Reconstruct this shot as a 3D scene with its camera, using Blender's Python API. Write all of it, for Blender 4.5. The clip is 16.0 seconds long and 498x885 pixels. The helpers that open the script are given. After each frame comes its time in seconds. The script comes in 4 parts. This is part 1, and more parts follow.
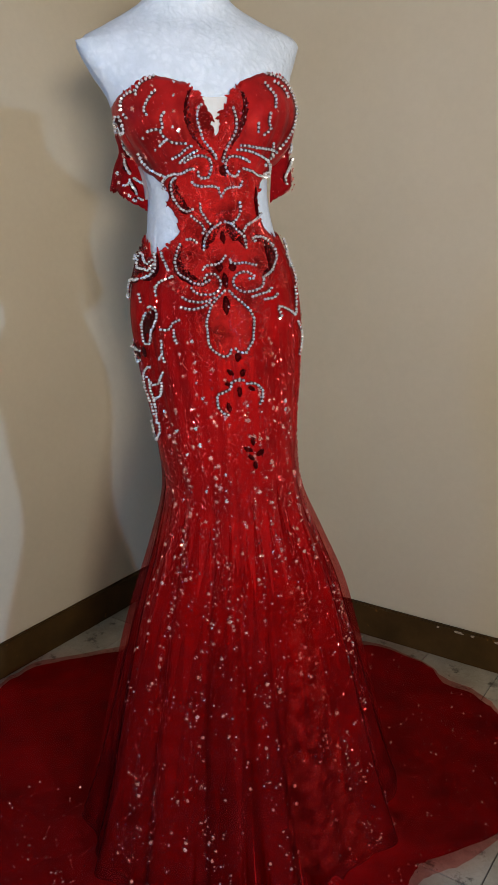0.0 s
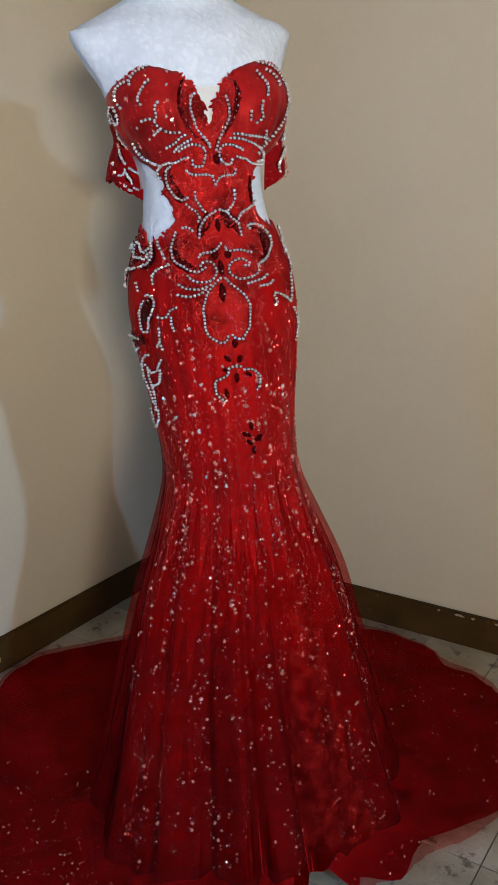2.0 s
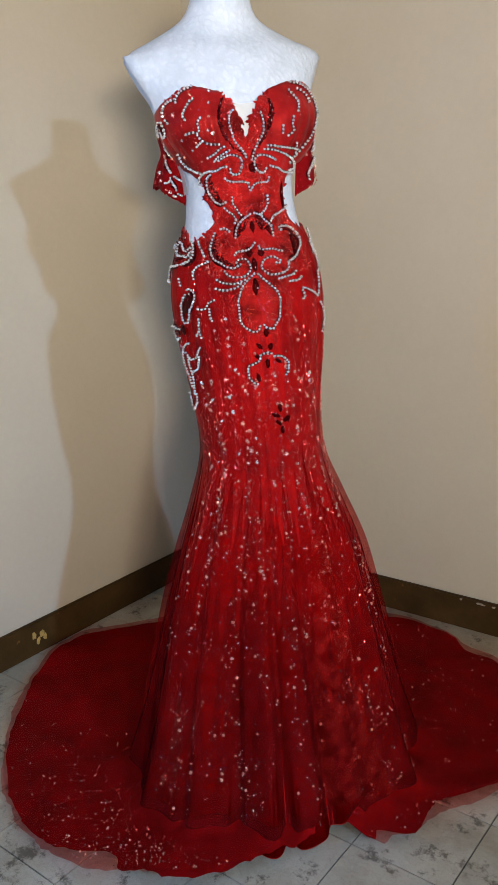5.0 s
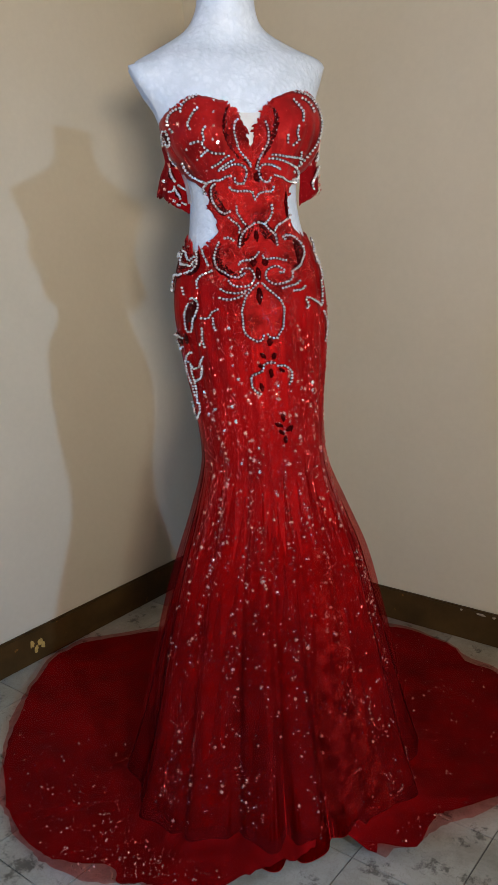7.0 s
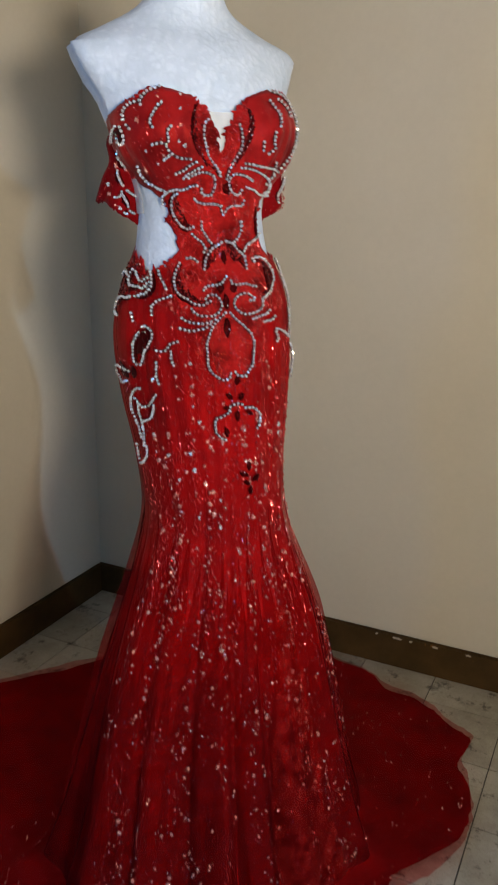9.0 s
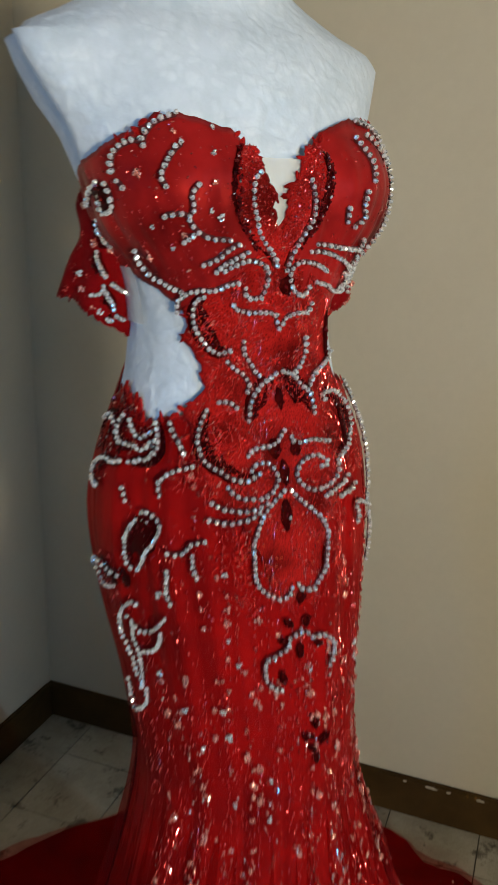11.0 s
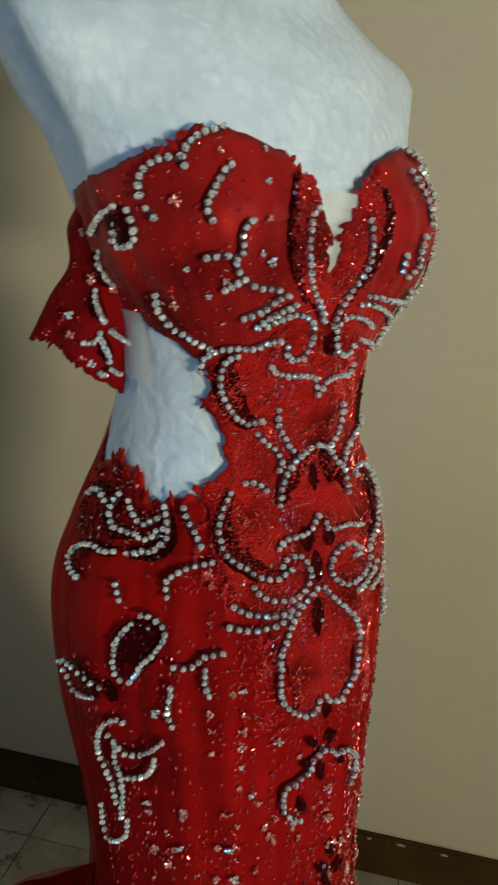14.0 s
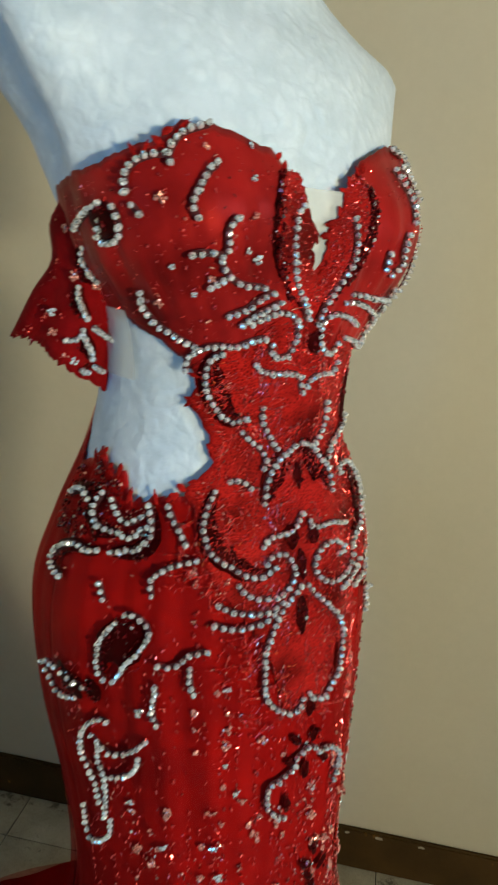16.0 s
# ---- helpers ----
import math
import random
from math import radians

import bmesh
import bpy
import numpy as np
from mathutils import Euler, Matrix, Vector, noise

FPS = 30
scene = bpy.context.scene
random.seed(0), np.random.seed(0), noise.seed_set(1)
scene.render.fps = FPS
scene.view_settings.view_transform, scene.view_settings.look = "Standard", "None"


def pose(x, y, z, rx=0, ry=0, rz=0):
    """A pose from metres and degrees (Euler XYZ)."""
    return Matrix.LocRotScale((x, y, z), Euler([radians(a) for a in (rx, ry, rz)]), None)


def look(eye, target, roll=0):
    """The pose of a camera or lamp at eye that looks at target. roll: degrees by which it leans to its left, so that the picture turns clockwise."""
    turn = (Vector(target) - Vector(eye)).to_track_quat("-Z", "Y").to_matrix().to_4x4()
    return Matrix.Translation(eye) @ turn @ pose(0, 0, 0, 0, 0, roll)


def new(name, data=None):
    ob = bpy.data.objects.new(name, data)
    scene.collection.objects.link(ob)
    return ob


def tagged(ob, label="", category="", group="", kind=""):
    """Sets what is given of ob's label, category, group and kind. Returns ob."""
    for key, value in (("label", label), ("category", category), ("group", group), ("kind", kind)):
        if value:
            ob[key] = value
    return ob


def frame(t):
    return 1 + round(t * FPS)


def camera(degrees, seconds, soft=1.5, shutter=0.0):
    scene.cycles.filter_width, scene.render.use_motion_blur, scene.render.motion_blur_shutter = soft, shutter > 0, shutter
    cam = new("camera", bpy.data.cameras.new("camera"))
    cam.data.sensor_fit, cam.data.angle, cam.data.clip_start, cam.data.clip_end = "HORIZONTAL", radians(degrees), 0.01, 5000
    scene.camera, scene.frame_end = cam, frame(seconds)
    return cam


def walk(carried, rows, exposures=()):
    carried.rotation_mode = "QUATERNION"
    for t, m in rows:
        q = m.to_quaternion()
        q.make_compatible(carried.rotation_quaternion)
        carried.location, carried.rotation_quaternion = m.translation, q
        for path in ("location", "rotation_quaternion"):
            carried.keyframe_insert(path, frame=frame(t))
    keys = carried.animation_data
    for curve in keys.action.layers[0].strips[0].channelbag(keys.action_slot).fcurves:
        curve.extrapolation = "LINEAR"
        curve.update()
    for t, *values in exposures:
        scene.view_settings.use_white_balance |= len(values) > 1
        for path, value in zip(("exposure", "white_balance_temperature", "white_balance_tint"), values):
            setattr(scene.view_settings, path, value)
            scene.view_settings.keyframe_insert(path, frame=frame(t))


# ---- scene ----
cam = camera(34.8, 16.0, soft=1.0, shutter=0.8)
PATH = [
    (0, (0.043, 0.034, 1.205), (-1.075, 1.603, 0.667), -1.7),
    (0.5, (0.043, 0.039, 1.199), (-1.086, 1.603, 0.672), -1.9),
    (1, (0.053, 0.043, 1.197), (-1.089, 1.595, 0.661), -2.1),
    (1.5, (0.067, 0.03, 1.19), (-1.07, 1.58, 0.637), -2.4),
    (2, (0.059, 0.02, 1.198), (-1.06, 1.582, 0.642), -2.7),
    (2.5, (0.047, -0.011, 1.189), (-1.052, 1.566, 0.639), -2.5),
    (3, (0.04, -0.052, 1.189), (-1.063, 1.527, 0.65), -2.4),
    (3.5, (0.056, -0.071, 1.189), (-1.053, 1.511, 0.669), -2.4),
    (4, (0.102, -0.08, 1.178), (-1.06, 1.463, 0.661), -2.5),
    (4.5, (0.139, -0.09, 1.173), (-1.033, 1.445, 0.652), -2.5),
    (5, (0.158, -0.096, 1.173), (-1.042, 1.42, 0.66), -2.7),
    (7.5, (0.132, -0.096, 1.181), (-1.058, 1.432, 0.683), -2.1),
    (8, (0.091, -0.087, 1.187), (-1.044, 1.475, 0.665), -1.6),
    (8.5, (-0.022, -0.066, 1.204), (-1.003, 1.589, 0.659), -0.1),
    (9, (-0.15, -0.03, 1.248), (-0.987, 1.698, 0.689), 0.9),
    (9.2, (-0.199, -0.015, 1.269), (-1.006, 1.725, 0.7), 1.2),
    (11.3, (-0.529, 0.445, 1.347), (-1.158, 2.261, 0.793), 1.2),
    (11.5, (-0.549, 0.466, 1.351), (-1.093, 2.308, 0.795), 1.4),
    (12, (-0.58, 0.514, 1.356), (-1.098, 2.36, 0.787), 1.7),
    (12.5, (-0.589, 0.547, 1.365), (-1.102, 2.394, 0.795), 2.5),
    (13, (-0.609, 0.536, 1.367), (-1.122, 2.384, 0.802), 3.2),
    (13.5, (-0.632, 0.512, 1.369), (-1.081, 2.378, 0.807), 4.0),
    (14, (-0.667, 0.49, 1.362), (-1.023, 2.382, 0.819), 5.2),
    (14.5, (-0.706, 0.477, 1.355), (-1.029, 2.373, 0.806), 6.0),
    (15, (-0.718, 0.469, 1.353), (-1.002, 2.368, 0.795), 6.2),
    (15.5, (-0.707, 0.467, 1.356), (-0.97, 2.37, 0.799), 6.2),
    (16, (-0.674, 0.491, 1.363), (-0.968, 2.392, 0.814), 5.7),
]
EXPOSURES = [(0, 0.0, 6450, 11), (3, 0.02, 6450, 11), (4, 0.2, 6450, 11), (5, 0.3, 6400, 12), (7.5, 0.0, 6400, 12), (8, 0.07, 6400, 12), (8.5, -0.02, 6450, 11), (9.5, -0.02, 6600, 9), (11.3, -0.24, 6810, 0), (12.5, -0.36, 7010, -7), (14, -0.38, 7010, -8), (14.5, -0.28, 7010, -8), (15, -0.18, 7010, -8), (15.5, -0.02, 6960, -8), (16, 0.0, 6960, -8)]
walk(cam, [(t, look(eye, target, roll)) for t, eye, target, roll in PATH], EXPOSURES)

# ---- light: unseen cool and warm lamps set from their shadows, an added blue fill ----
world = bpy.data.worlds.new("world")
scene.world = world
world.use_nodes = True
world.node_tree.nodes["Background"].inputs[0].default_value = (0.35, 0.45, 0.6, 1)
world.node_tree.nodes["Background"].inputs[1].default_value = 0.05


def lamp(name, kind, matrix, power, colour, size, size_y=None):
    data = bpy.data.lights.new(name, kind)
    data.energy, data.color = power, colour
    if kind == "AREA":
        data.shape, data.size, data.size_y = "RECTANGLE", size, size_y
    else:
        data.shadow_soft_size = size
    ob = new(name, data)
    ob.matrix_world = matrix
    return ob


lamp("unseen_cool_lamp", "POINT", pose(2.7, -0.4, 2.2), 310, (0.42, 0.66, 1.0), 0.05)
lamp("unseen_warm_lamp", "AREA", look((1.98, -1.58, 1.03), (-0.8, 1.1, 1.05)), 205, (1.0, 0.86, 0.68), 0.46, 0.45)
# Added fill that turns the mannequin's shaded side blue; its window is invented.
lamp("blue_fill_lamp", "AREA", look((-1.73, -0.85, 1.5), (-0.73, -0.85, 1.5)), 26, (0.08, 0.38, 1.0), 0.62, 0.9)


# ---- materials ----
def tree(name):
    m = bpy.data.materials.new(name)
    m.use_nodes = True
    return m, m.node_tree.nodes, m.node_tree.links, m.node_tree.nodes["Principled BSDF"]


def noise_ramp(nodes, links, scale, stops, detail=6.0, rough=0.6, coord="Object"):
    """A colour ramp over a noise: stops are (place, colour)."""
    tc = nodes.new("ShaderNodeTexCoord")
    n = nodes.new("ShaderNodeTexNoise")
    n.inputs["Scale"].default_value, n.inputs["Detail"].default_value, n.inputs["Roughness"].default_value = scale, detail, rough
    if coord == "Position":
        links.new(nodes.new("ShaderNodeNewGeometry").outputs["Position"], n.inputs["Vector"])
    else:
        links.new(tc.outputs[coord], n.inputs["Vector"])
    r = nodes.new("ShaderNodeValToRGB")
    while len(r.color_ramp.elements) < len(stops):
        r.color_ramp.elements.new(0.5)
    for e, (p, c) in zip(r.color_ramp.elements, stops):
        e.position, e.color = p, (*c, 1)
    links.new(n.outputs["Fac"], r.inputs["Fac"])
    return n, r


def bump_from(nodes, links, socket, bsdf, strength, distance):
    b = nodes.new("ShaderNodeBump")
    b.inputs["Strength"].default_value, b.inputs["Distance"].default_value = strength, distance
    links.new(socket, b.inputs["Height"])
    links.new(b.outputs["Normal"], bsdf.inputs["Normal"])


def mixed(nodes, links, a, b, fac, mode="MIX"):
    m = nodes.new("ShaderNodeMix")
    m.data_type, m.blend_type = "RGBA", mode
    m.inputs["Factor"].default_value = fac
    links.new(a, m.inputs["A"])
    links.new(b, m.inputs["B"])
    return m.outputs["Result"]


def mat_wall():
    m, N, L, P = tree("cream_wall_paint")
    n1, r1 = noise_ramp(N, L, 1.6, [(0.3, (0.47, 0.43, 0.345)), (0.7, (0.515, 0.475, 0.39))], 3)
    n2, r2 = noise_ramp(N, L, 60, [(0.35, (0.965, 0.965, 0.965)), (0.7, (1, 1, 1))], 5)
    L.new(mixed(N, L, r1.outputs["Color"], r2.outputs["Color"], 1.0, "MULTIPLY"), P.inputs["Base Color"])
    P.inputs["Roughness"].default_value = 0.55
    bump_from(N, L, n2.outputs["Fac"], P, 0.05, 0.001)
    return m


def mat_wood():
    m, N, L, P = tree("dark_brown_baseboard_paint")
    n1, r1 = noise_ramp(N, L, 9, [(0.3, (0.032, 0.017, 0.004)), (0.7, (0.066, 0.034, 0.009))], 6)
    n2, r2 = noise_ramp(N, L, 38, [(0.0, (1, 1, 1)), (0.69, (1, 1, 1)), (0.75, (3.2, 2.8, 2.0))], 4)
    L.new(mixed(N, L, r1.outputs["Color"], r2.outputs["Color"], 1.0, "MULTIPLY"), P.inputs["Base Color"])
    P.inputs["Roughness"].default_value, P.inputs["Specular IOR Level"].default_value = 0.6, 0.2
    bump_from(N, L, n2.outputs["Fac"], P, 0.3, 0.003)
    return m


def mat_tile():
    m, N, L, P = tree("worn_marble_tile")
    n1, r1 = noise_ramp(N, L, 7, [(0.28, (0.26, 0.23, 0.175)), (0.5, (0.40, 0.37, 0.30)), (0.75, (0.52, 0.49, 0.42))], 8, 0.65, "Position")
    n2, r2 = noise_ramp(N, L, 15, [(0.0, (0.06, 0.05, 0.04)), (0.38, (0.14, 0.12, 0.10)), (0.45, (1, 1, 1))], 8, 0.74, "Position")
    info = N.new("ShaderNodeObjectInfo")
    ramp = N.new("ShaderNodeValToRGB")
    ramp.color_ramp.elements[0].color, ramp.color_ramp.elements[1].color = (0.82, 0.82, 0.8, 1), (1.05, 1.05, 1.05, 1)
    L.new(info.outputs["Random"], ramp.inputs["Fac"])
    vor = N.new("ShaderNodeTexVoronoi")
    vor.feature = "DISTANCE_TO_EDGE"
    vor.inputs["Scale"].default_value = 13
    L.new(n1.outputs["Color"], vor.inputs["Vector"])
    crack = N.new("ShaderNodeValToRGB")
    crack.color_ramp.elements[0].position, crack.color_ramp.elements[1].position = 0.01, 0.07
    crack.color_ramp.elements[0].color, crack.color_ramp.elements[1].color = (0.25, 0.22, 0.19, 1), (1, 1, 1, 1)
    L.new(vor.outputs["Distance"], crack.inputs["Fac"])
    c = mixed(N, L, r1.outputs["Color"], r2.outputs["Color"], 0.8, "MULTIPLY")
    c = mixed(N, L, c, crack.outputs["Color"], 0.22, "MULTIPLY")
    L.new(mixed(N, L, c, ramp.outputs["Color"], 1.0, "MULTIPLY"), P.inputs["Base Color"])
    P.inputs["Roughness"].default_value = 0.42
    bump_from(N, L, n2.outputs["Fac"], P, 0.15, 0.002)
    return m


def mat_plain(name, colour, rough, metal=0.0, grain=0.0, scale=80):
    m, N, L, P = tree(name)
    lo, hi = tuple(c * (1 - grain) for c in colour), tuple(min(1, c * (1 + grain)) for c in colour)
    n, r = noise_ramp(N, L, scale, [(0.3, lo), (0.7, hi)], 4)
    L.new(r.outputs["Color"], P.inputs["Base Color"])
    P.inputs["Roughness"].default_value, P.inputs["Metallic"].default_value = rough, metal
    return m


def mat_mannequin():
    """White covering with an embossed flower pattern and fine crinkles."""
    m, N, L, P = tree("crinkled_white_covering")
    n1, r1 = noise_ramp(N, L, 26, [(0.3, (0.47, 0.53, 0.59)), (0.6, (0.575, 0.625, 0.69))], 6, 0.7)
    n3, _ = noise_ramp(N, L, 30, [(0, (0, 0, 0)), (1, (1, 1, 1))], 2)
    tc, warp = N.new("ShaderNodeTexCoord"), N.new("ShaderNodeMix")
    warp.data_type, warp.blend_type = "RGBA", "ADD"
    warp.inputs["Factor"].default_value = 0.035
    L.new(tc.outputs["Object"], warp.inputs["A"])
    L.new(n3.outputs["Color"], warp.inputs["B"])
    v = N.new("ShaderNodeTexVoronoi")
    v.feature = "SMOOTH_F1"
    v.inputs["Scale"].default_value, v.inputs["Smoothness"].default_value = 85, 0.25
    L.new(warp.outputs["Result"], v.inputs["Vector"])
    r = N.new("ShaderNodeValToRGB")
    r.color_ramp.elements[0].position, r.color_ramp.elements[1].position = 0.28, 0.5
    r.color_ramp.elements[0].color, r.color_ramp.elements[1].color = (1.0, 1.0, 1.0, 1), (0.90, 0.915, 0.93, 1)
    L.new(v.outputs["Distance"], r.inputs["Fac"])
    L.new(mixed(N, L, r1.outputs["Color"], r.outputs["Color"], 0.8, "MULTIPLY"), P.inputs["Base Color"])
    P.inputs["Roughness"].default_value = 0.45
    n2, _ = noise_ramp(N, L, 75, [(0.4, (0, 0, 0)), (0.6, (1, 1, 1))], 3.5, 0.55)
    n2.inputs["Distortion"].default_value = 0.25
    relief = N.new("ShaderNodeMath")
    relief.operation = "SUBTRACT"
    L.new(n2.outputs["Fac"], relief.inputs[0])
    L.new(v.outputs["Distance"], relief.inputs[1])
    bump_from(N, L, relief.outputs[0], P, 0.38, 0.003)
    return m


def mat_satin(name, lo, hi, rough=0.42, sheen=0.3, weave=900, gloss=0.3):
    m, N, L, P = tree(name)
    n1, r1 = noise_ramp(N, L, 11, [(0.3, lo), (0.7, hi)], 4)
    L.new(r1.outputs["Color"], P.inputs["Base Color"])
    P.inputs["Roughness"].default_value = rough
    P.inputs["Sheen Weight"].default_value, P.inputs["Sheen Tint"].default_value = sheen, (1, 0.05, 0.05, 1)
    P.inputs["Specular IOR Level"].default_value, P.inputs["Specular Tint"].default_value = gloss, (1, 0.07, 0.06, 1)
    n2, _ = noise_ramp(N, L, weave, [(0.4, (0, 0, 0)), (0.6, (1, 1, 1))], 2)
    bump_from(N, L, n2.outputs["Fac"], P, 0.08, 0.0010)
    return m


def mat_lace(name, lo, hi):
    """Corded lace: cells of thread with small beads that catch the light."""
    m, N, L, P = tree(name)
    tc = N.new("ShaderNodeTexCoord")
    v = N.new("ShaderNodeTexVoronoi")
    v.feature = "DISTANCE_TO_EDGE"
    v.inputs["Scale"].default_value = 420
    L.new(tc.outputs["Object"], v.inputs["Vector"])
    r = N.new("ShaderNodeValToRGB")
    r.color_ramp.elements[0].position, r.color_ramp.elements[1].position = 0.04, 0.30
    r.color_ramp.elements[0].color, r.color_ramp.elements[1].color = (*hi, 1), (*lo, 1)
    L.new(v.outputs["Distance"], r.inputs["Fac"])
    n, r2 = noise_ramp(N, L, 22, [(0.34, (0.25, 0.25, 0.25)), (0.58, (1, 1, 1))], 5)
    L.new(mixed(N, L, r.outputs["Color"], r2.outputs["Color"], 1.0, "MULTIPLY"), P.inputs["Base Color"])
    P.inputs["Roughness"].default_value, P.inputs["Specular IOR Level"].default_value, P.inputs["Specular Tint"].default_value = 0.5, 0.18, (1, 0.07, 0.06, 1)
    bump_from(N, L, v.outputs["Distance"], P, 0.06, -0.0010)
    return m


def mat_tulle(name, colour, alpha_lo, alpha_hi, clear=(1.0, 0.72, 0.70, 1), scale=9, first=0.3, last=0.7):
    m, N, L, P = tree(name)
    P.inputs["Base Color"].default_value, P.inputs["Roughness"].default_value = (*colour, 1), 0.55
    P.inputs["Specular IOR Level"].default_value, P.inputs["Specular Tint"].default_value = 0.04, (*colour, 1)
    n, r = noise_ramp(N, L, scale, [(first, (alpha_lo,) * 3), (last, (alpha_hi,) * 3)], 5)
    tr, mx = N.new("ShaderNodeBsdfTransparent"), N.new("ShaderNodeMixShader")
    tr.inputs["Color"].default_value = clear
    L.new(r.outputs["Color"], mx.inputs["Fac"])
    L.new(tr.outputs[0], mx.inputs[1])
    L.new(P.outputs[0], mx.inputs[2])
    L.new(mx.outputs[0], N["Material Output"].inputs["Surface"])
    return m


def mat_stone(name, colour, rough, metal, low=0.6, coat=0.0, full=0.56):
    m, N, L, P = tree(name)
    info = N.new("ShaderNodeObjectInfo")
    geo = N.new("ShaderNodeNewGeometry")
    add = N.new("ShaderNodeMath")
    add.operation = "ADD"
    L.new(info.outputs["Random"], add.inputs[0])
    L.new(geo.outputs["Random Per Island"], add.inputs[1])
    fr = N.new("ShaderNodeMath")
    fr.operation = "FRACT"
    L.new(add.outputs[0], fr.inputs[0])
    r = N.new("ShaderNodeValToRGB")
    # Random tones; on split facets they stand in for a stone's inner reflections.
    r.color_ramp.elements[0].color = (*[c * low for c in colour], 1)
    r.color_ramp.elements[1].color = (*[min(1, c * 1.1) for c in colour], 1)
    r.color_ramp.elements[1].position = full
    L.new(fr.outputs[0], r.inputs["Fac"])
    L.new(r.outputs["Color"], P.inputs["Base Color"])
    P.inputs["Roughness"].default_value, P.inputs["Metallic"].default_value = rough, metal
    P.inputs["Coat Weight"].default_value, P.inputs["Coat Roughness"].default_value = coat, 0.05
    return m


WALL, WOOD, TILE = mat_wall(), mat_wood(), mat_tile()
GROUT = mat_plain("dark_grout", (0.10, 0.09, 0.075), 0.9, 0, 0.3)
CEIL = mat_plain("unseen_ceiling_tone", (0.25, 0.22, 0.19), 0.8, 0, 0.1, 6)
COVER = mat_mannequin()
SATIN = mat_satin("red_satin", (0.085, 0.003, 0.0035), (0.36, 0.012, 0.012), 0.38, 0.0, 900, 0.32)
LACE = mat_lace("red_beaded_lace", (0.16, 0.004, 0.004), (0.36, 0.010, 0.009))
SKIRT = mat_satin("red_glitter_tulle_over_satin", (0.16, 0.006, 0.007), (0.40, 0.015, 0.016), 0.36, 0.0, 500, 0.45)
TRAIN = mat_satin("deep_red_tulle_layers", (0.09, 0.0014, 0.0018), (0.22, 0.0035, 0.0045), 0.6, 0.0, 400, 0.12)
TULLE = mat_tulle("sheer_red_tulle", (0.22, 0.008, 0.010), 0.10, 0.34, (1.0, 0.56, 0.54, 1), 30)
# Dark see-through red that stands in for shade low on the skirt.
SHADE_TULLE = mat_tulle("shading_red_tulle", (0.12, 0.002, 0.002), 0.04, 0.18, (0.83, 0.42, 0.40, 1), 16)
SLEEVE_LACE = mat_tulle("sheer_red_sleeve_lace", (0.19, 0.004, 0.006), 0.72, 0.97, (0.9, 0.3, 0.3, 1), 120)
SHIMMER = mat_tulle("shimmering_red_lace", (0.62, 0.022, 0.018), 0.0, 0.30, (1, 0.75, 0.75, 1), 46, 0.40, 0.76)
MAROON = mat_satin("maroon_sequin_patch", (0.007, 0.0002, 0.0004), (0.030, 0.0004, 0.0008), 0.45, 0.0, 700, 0.12)
CRYSTAL = mat_stone("silver_backed_crystal", (1.0, 1.0, 1.0), 0.06, 0.66, 0.12, 1.0, 0.5)
BLUSH = mat_stone("red_glitter_speck", (0.92, 0.10, 0.10), 0.2, 0.8, 0.25, 0.7)
ROSE = mat_stone("pale_rose_sequin", (0.95, 0.36, 0.29), 0.2, 0.6, 0.12, 0.6)
AMBER = mat_stone("orange_red_bugle_bead", (0.95, 0.13, 0.05), 0.2, 0.5, 0.5, 0.7)
CORD = mat_plain("maroon_cord", (0.05, 0.001, 0.002), 0.95, 0.0, 0.3, 300)
RUBY = mat_stone("ruby_bead", (0.85, 0.035, 0.03), 0.2, 0.5, 0.4, 0.7)
GARNET = mat_stone("garnet_stone", (0.16, 0.006, 0.008), 0.10, 0.6, 0.2)
NUDE = mat_tulle("nude_mesh", (0.80, 0.77, 0.71), 0.35, 0.5, (1, 0.98, 0.95, 1))


# ---- building helpers ----
def part(name, bm, material, parent=None, label="", smooth=False):
    """Links a bmesh as one mesh object under a thing or a part."""
    me = bpy.data.meshes.new(name)
    bm.normal_update()
    bm.to_mesh(me)
    bm.free()
    me.materials.append(material)
    if smooth:
        me.shade_smooth()
    ob = new(name, me)
    ob.parent = parent
    return tagged(ob, label=label)


def box(bm, lo, hi, bevel=0.0):
    x0, y0, z0 = lo
    x1, y1, z1 = hi
    v = [bm.verts.new(p) for p in ((x0, y0, z0), (x1, y0, z0), (x1, y1, z0), (x0, y1, z0), (x0, y0, z1), (x1, y0, z1), (x1, y1, z1), (x0, y1, z1))]
    faces = [bm.faces.new([v[i] for i in q]) for q in ((3, 2, 1, 0), (4, 5, 6, 7), (0, 1, 5, 4), (1, 2, 6, 5), (2, 3, 7, 6), (3, 0, 4, 7))]
    if bevel:
        bmesh.ops.bevel(bm, geom=list({e for f in faces for e in f.edges}), offset=bevel, segments=2, affect="EDGES")


def sheet(bm, rows, closed=False):
    """Quads over rows of places; closed: each row goes round."""
    grid = [[bm.verts.new(p) for p in row] for row in rows]
    for r0, r1 in zip(grid, grid[1:]):
        n = len(r0)
        for i in range(n if closed else n - 1):
            j = (i + 1) % n
            bm.faces.new((r0[i], r0[j], r1[j], r1[i]))
    return grid


def knots(table, x):
    """A straight-line table lookup."""
    if x <= table[0][0]:
        return table[0][1]
    for (x0, y0), (x1, y1) in zip(table, table[1:]):
        if x <= x1:
            return y0 + (y1 - y0) * (x - x0) / (x1 - x0)
    return table[-1][1]


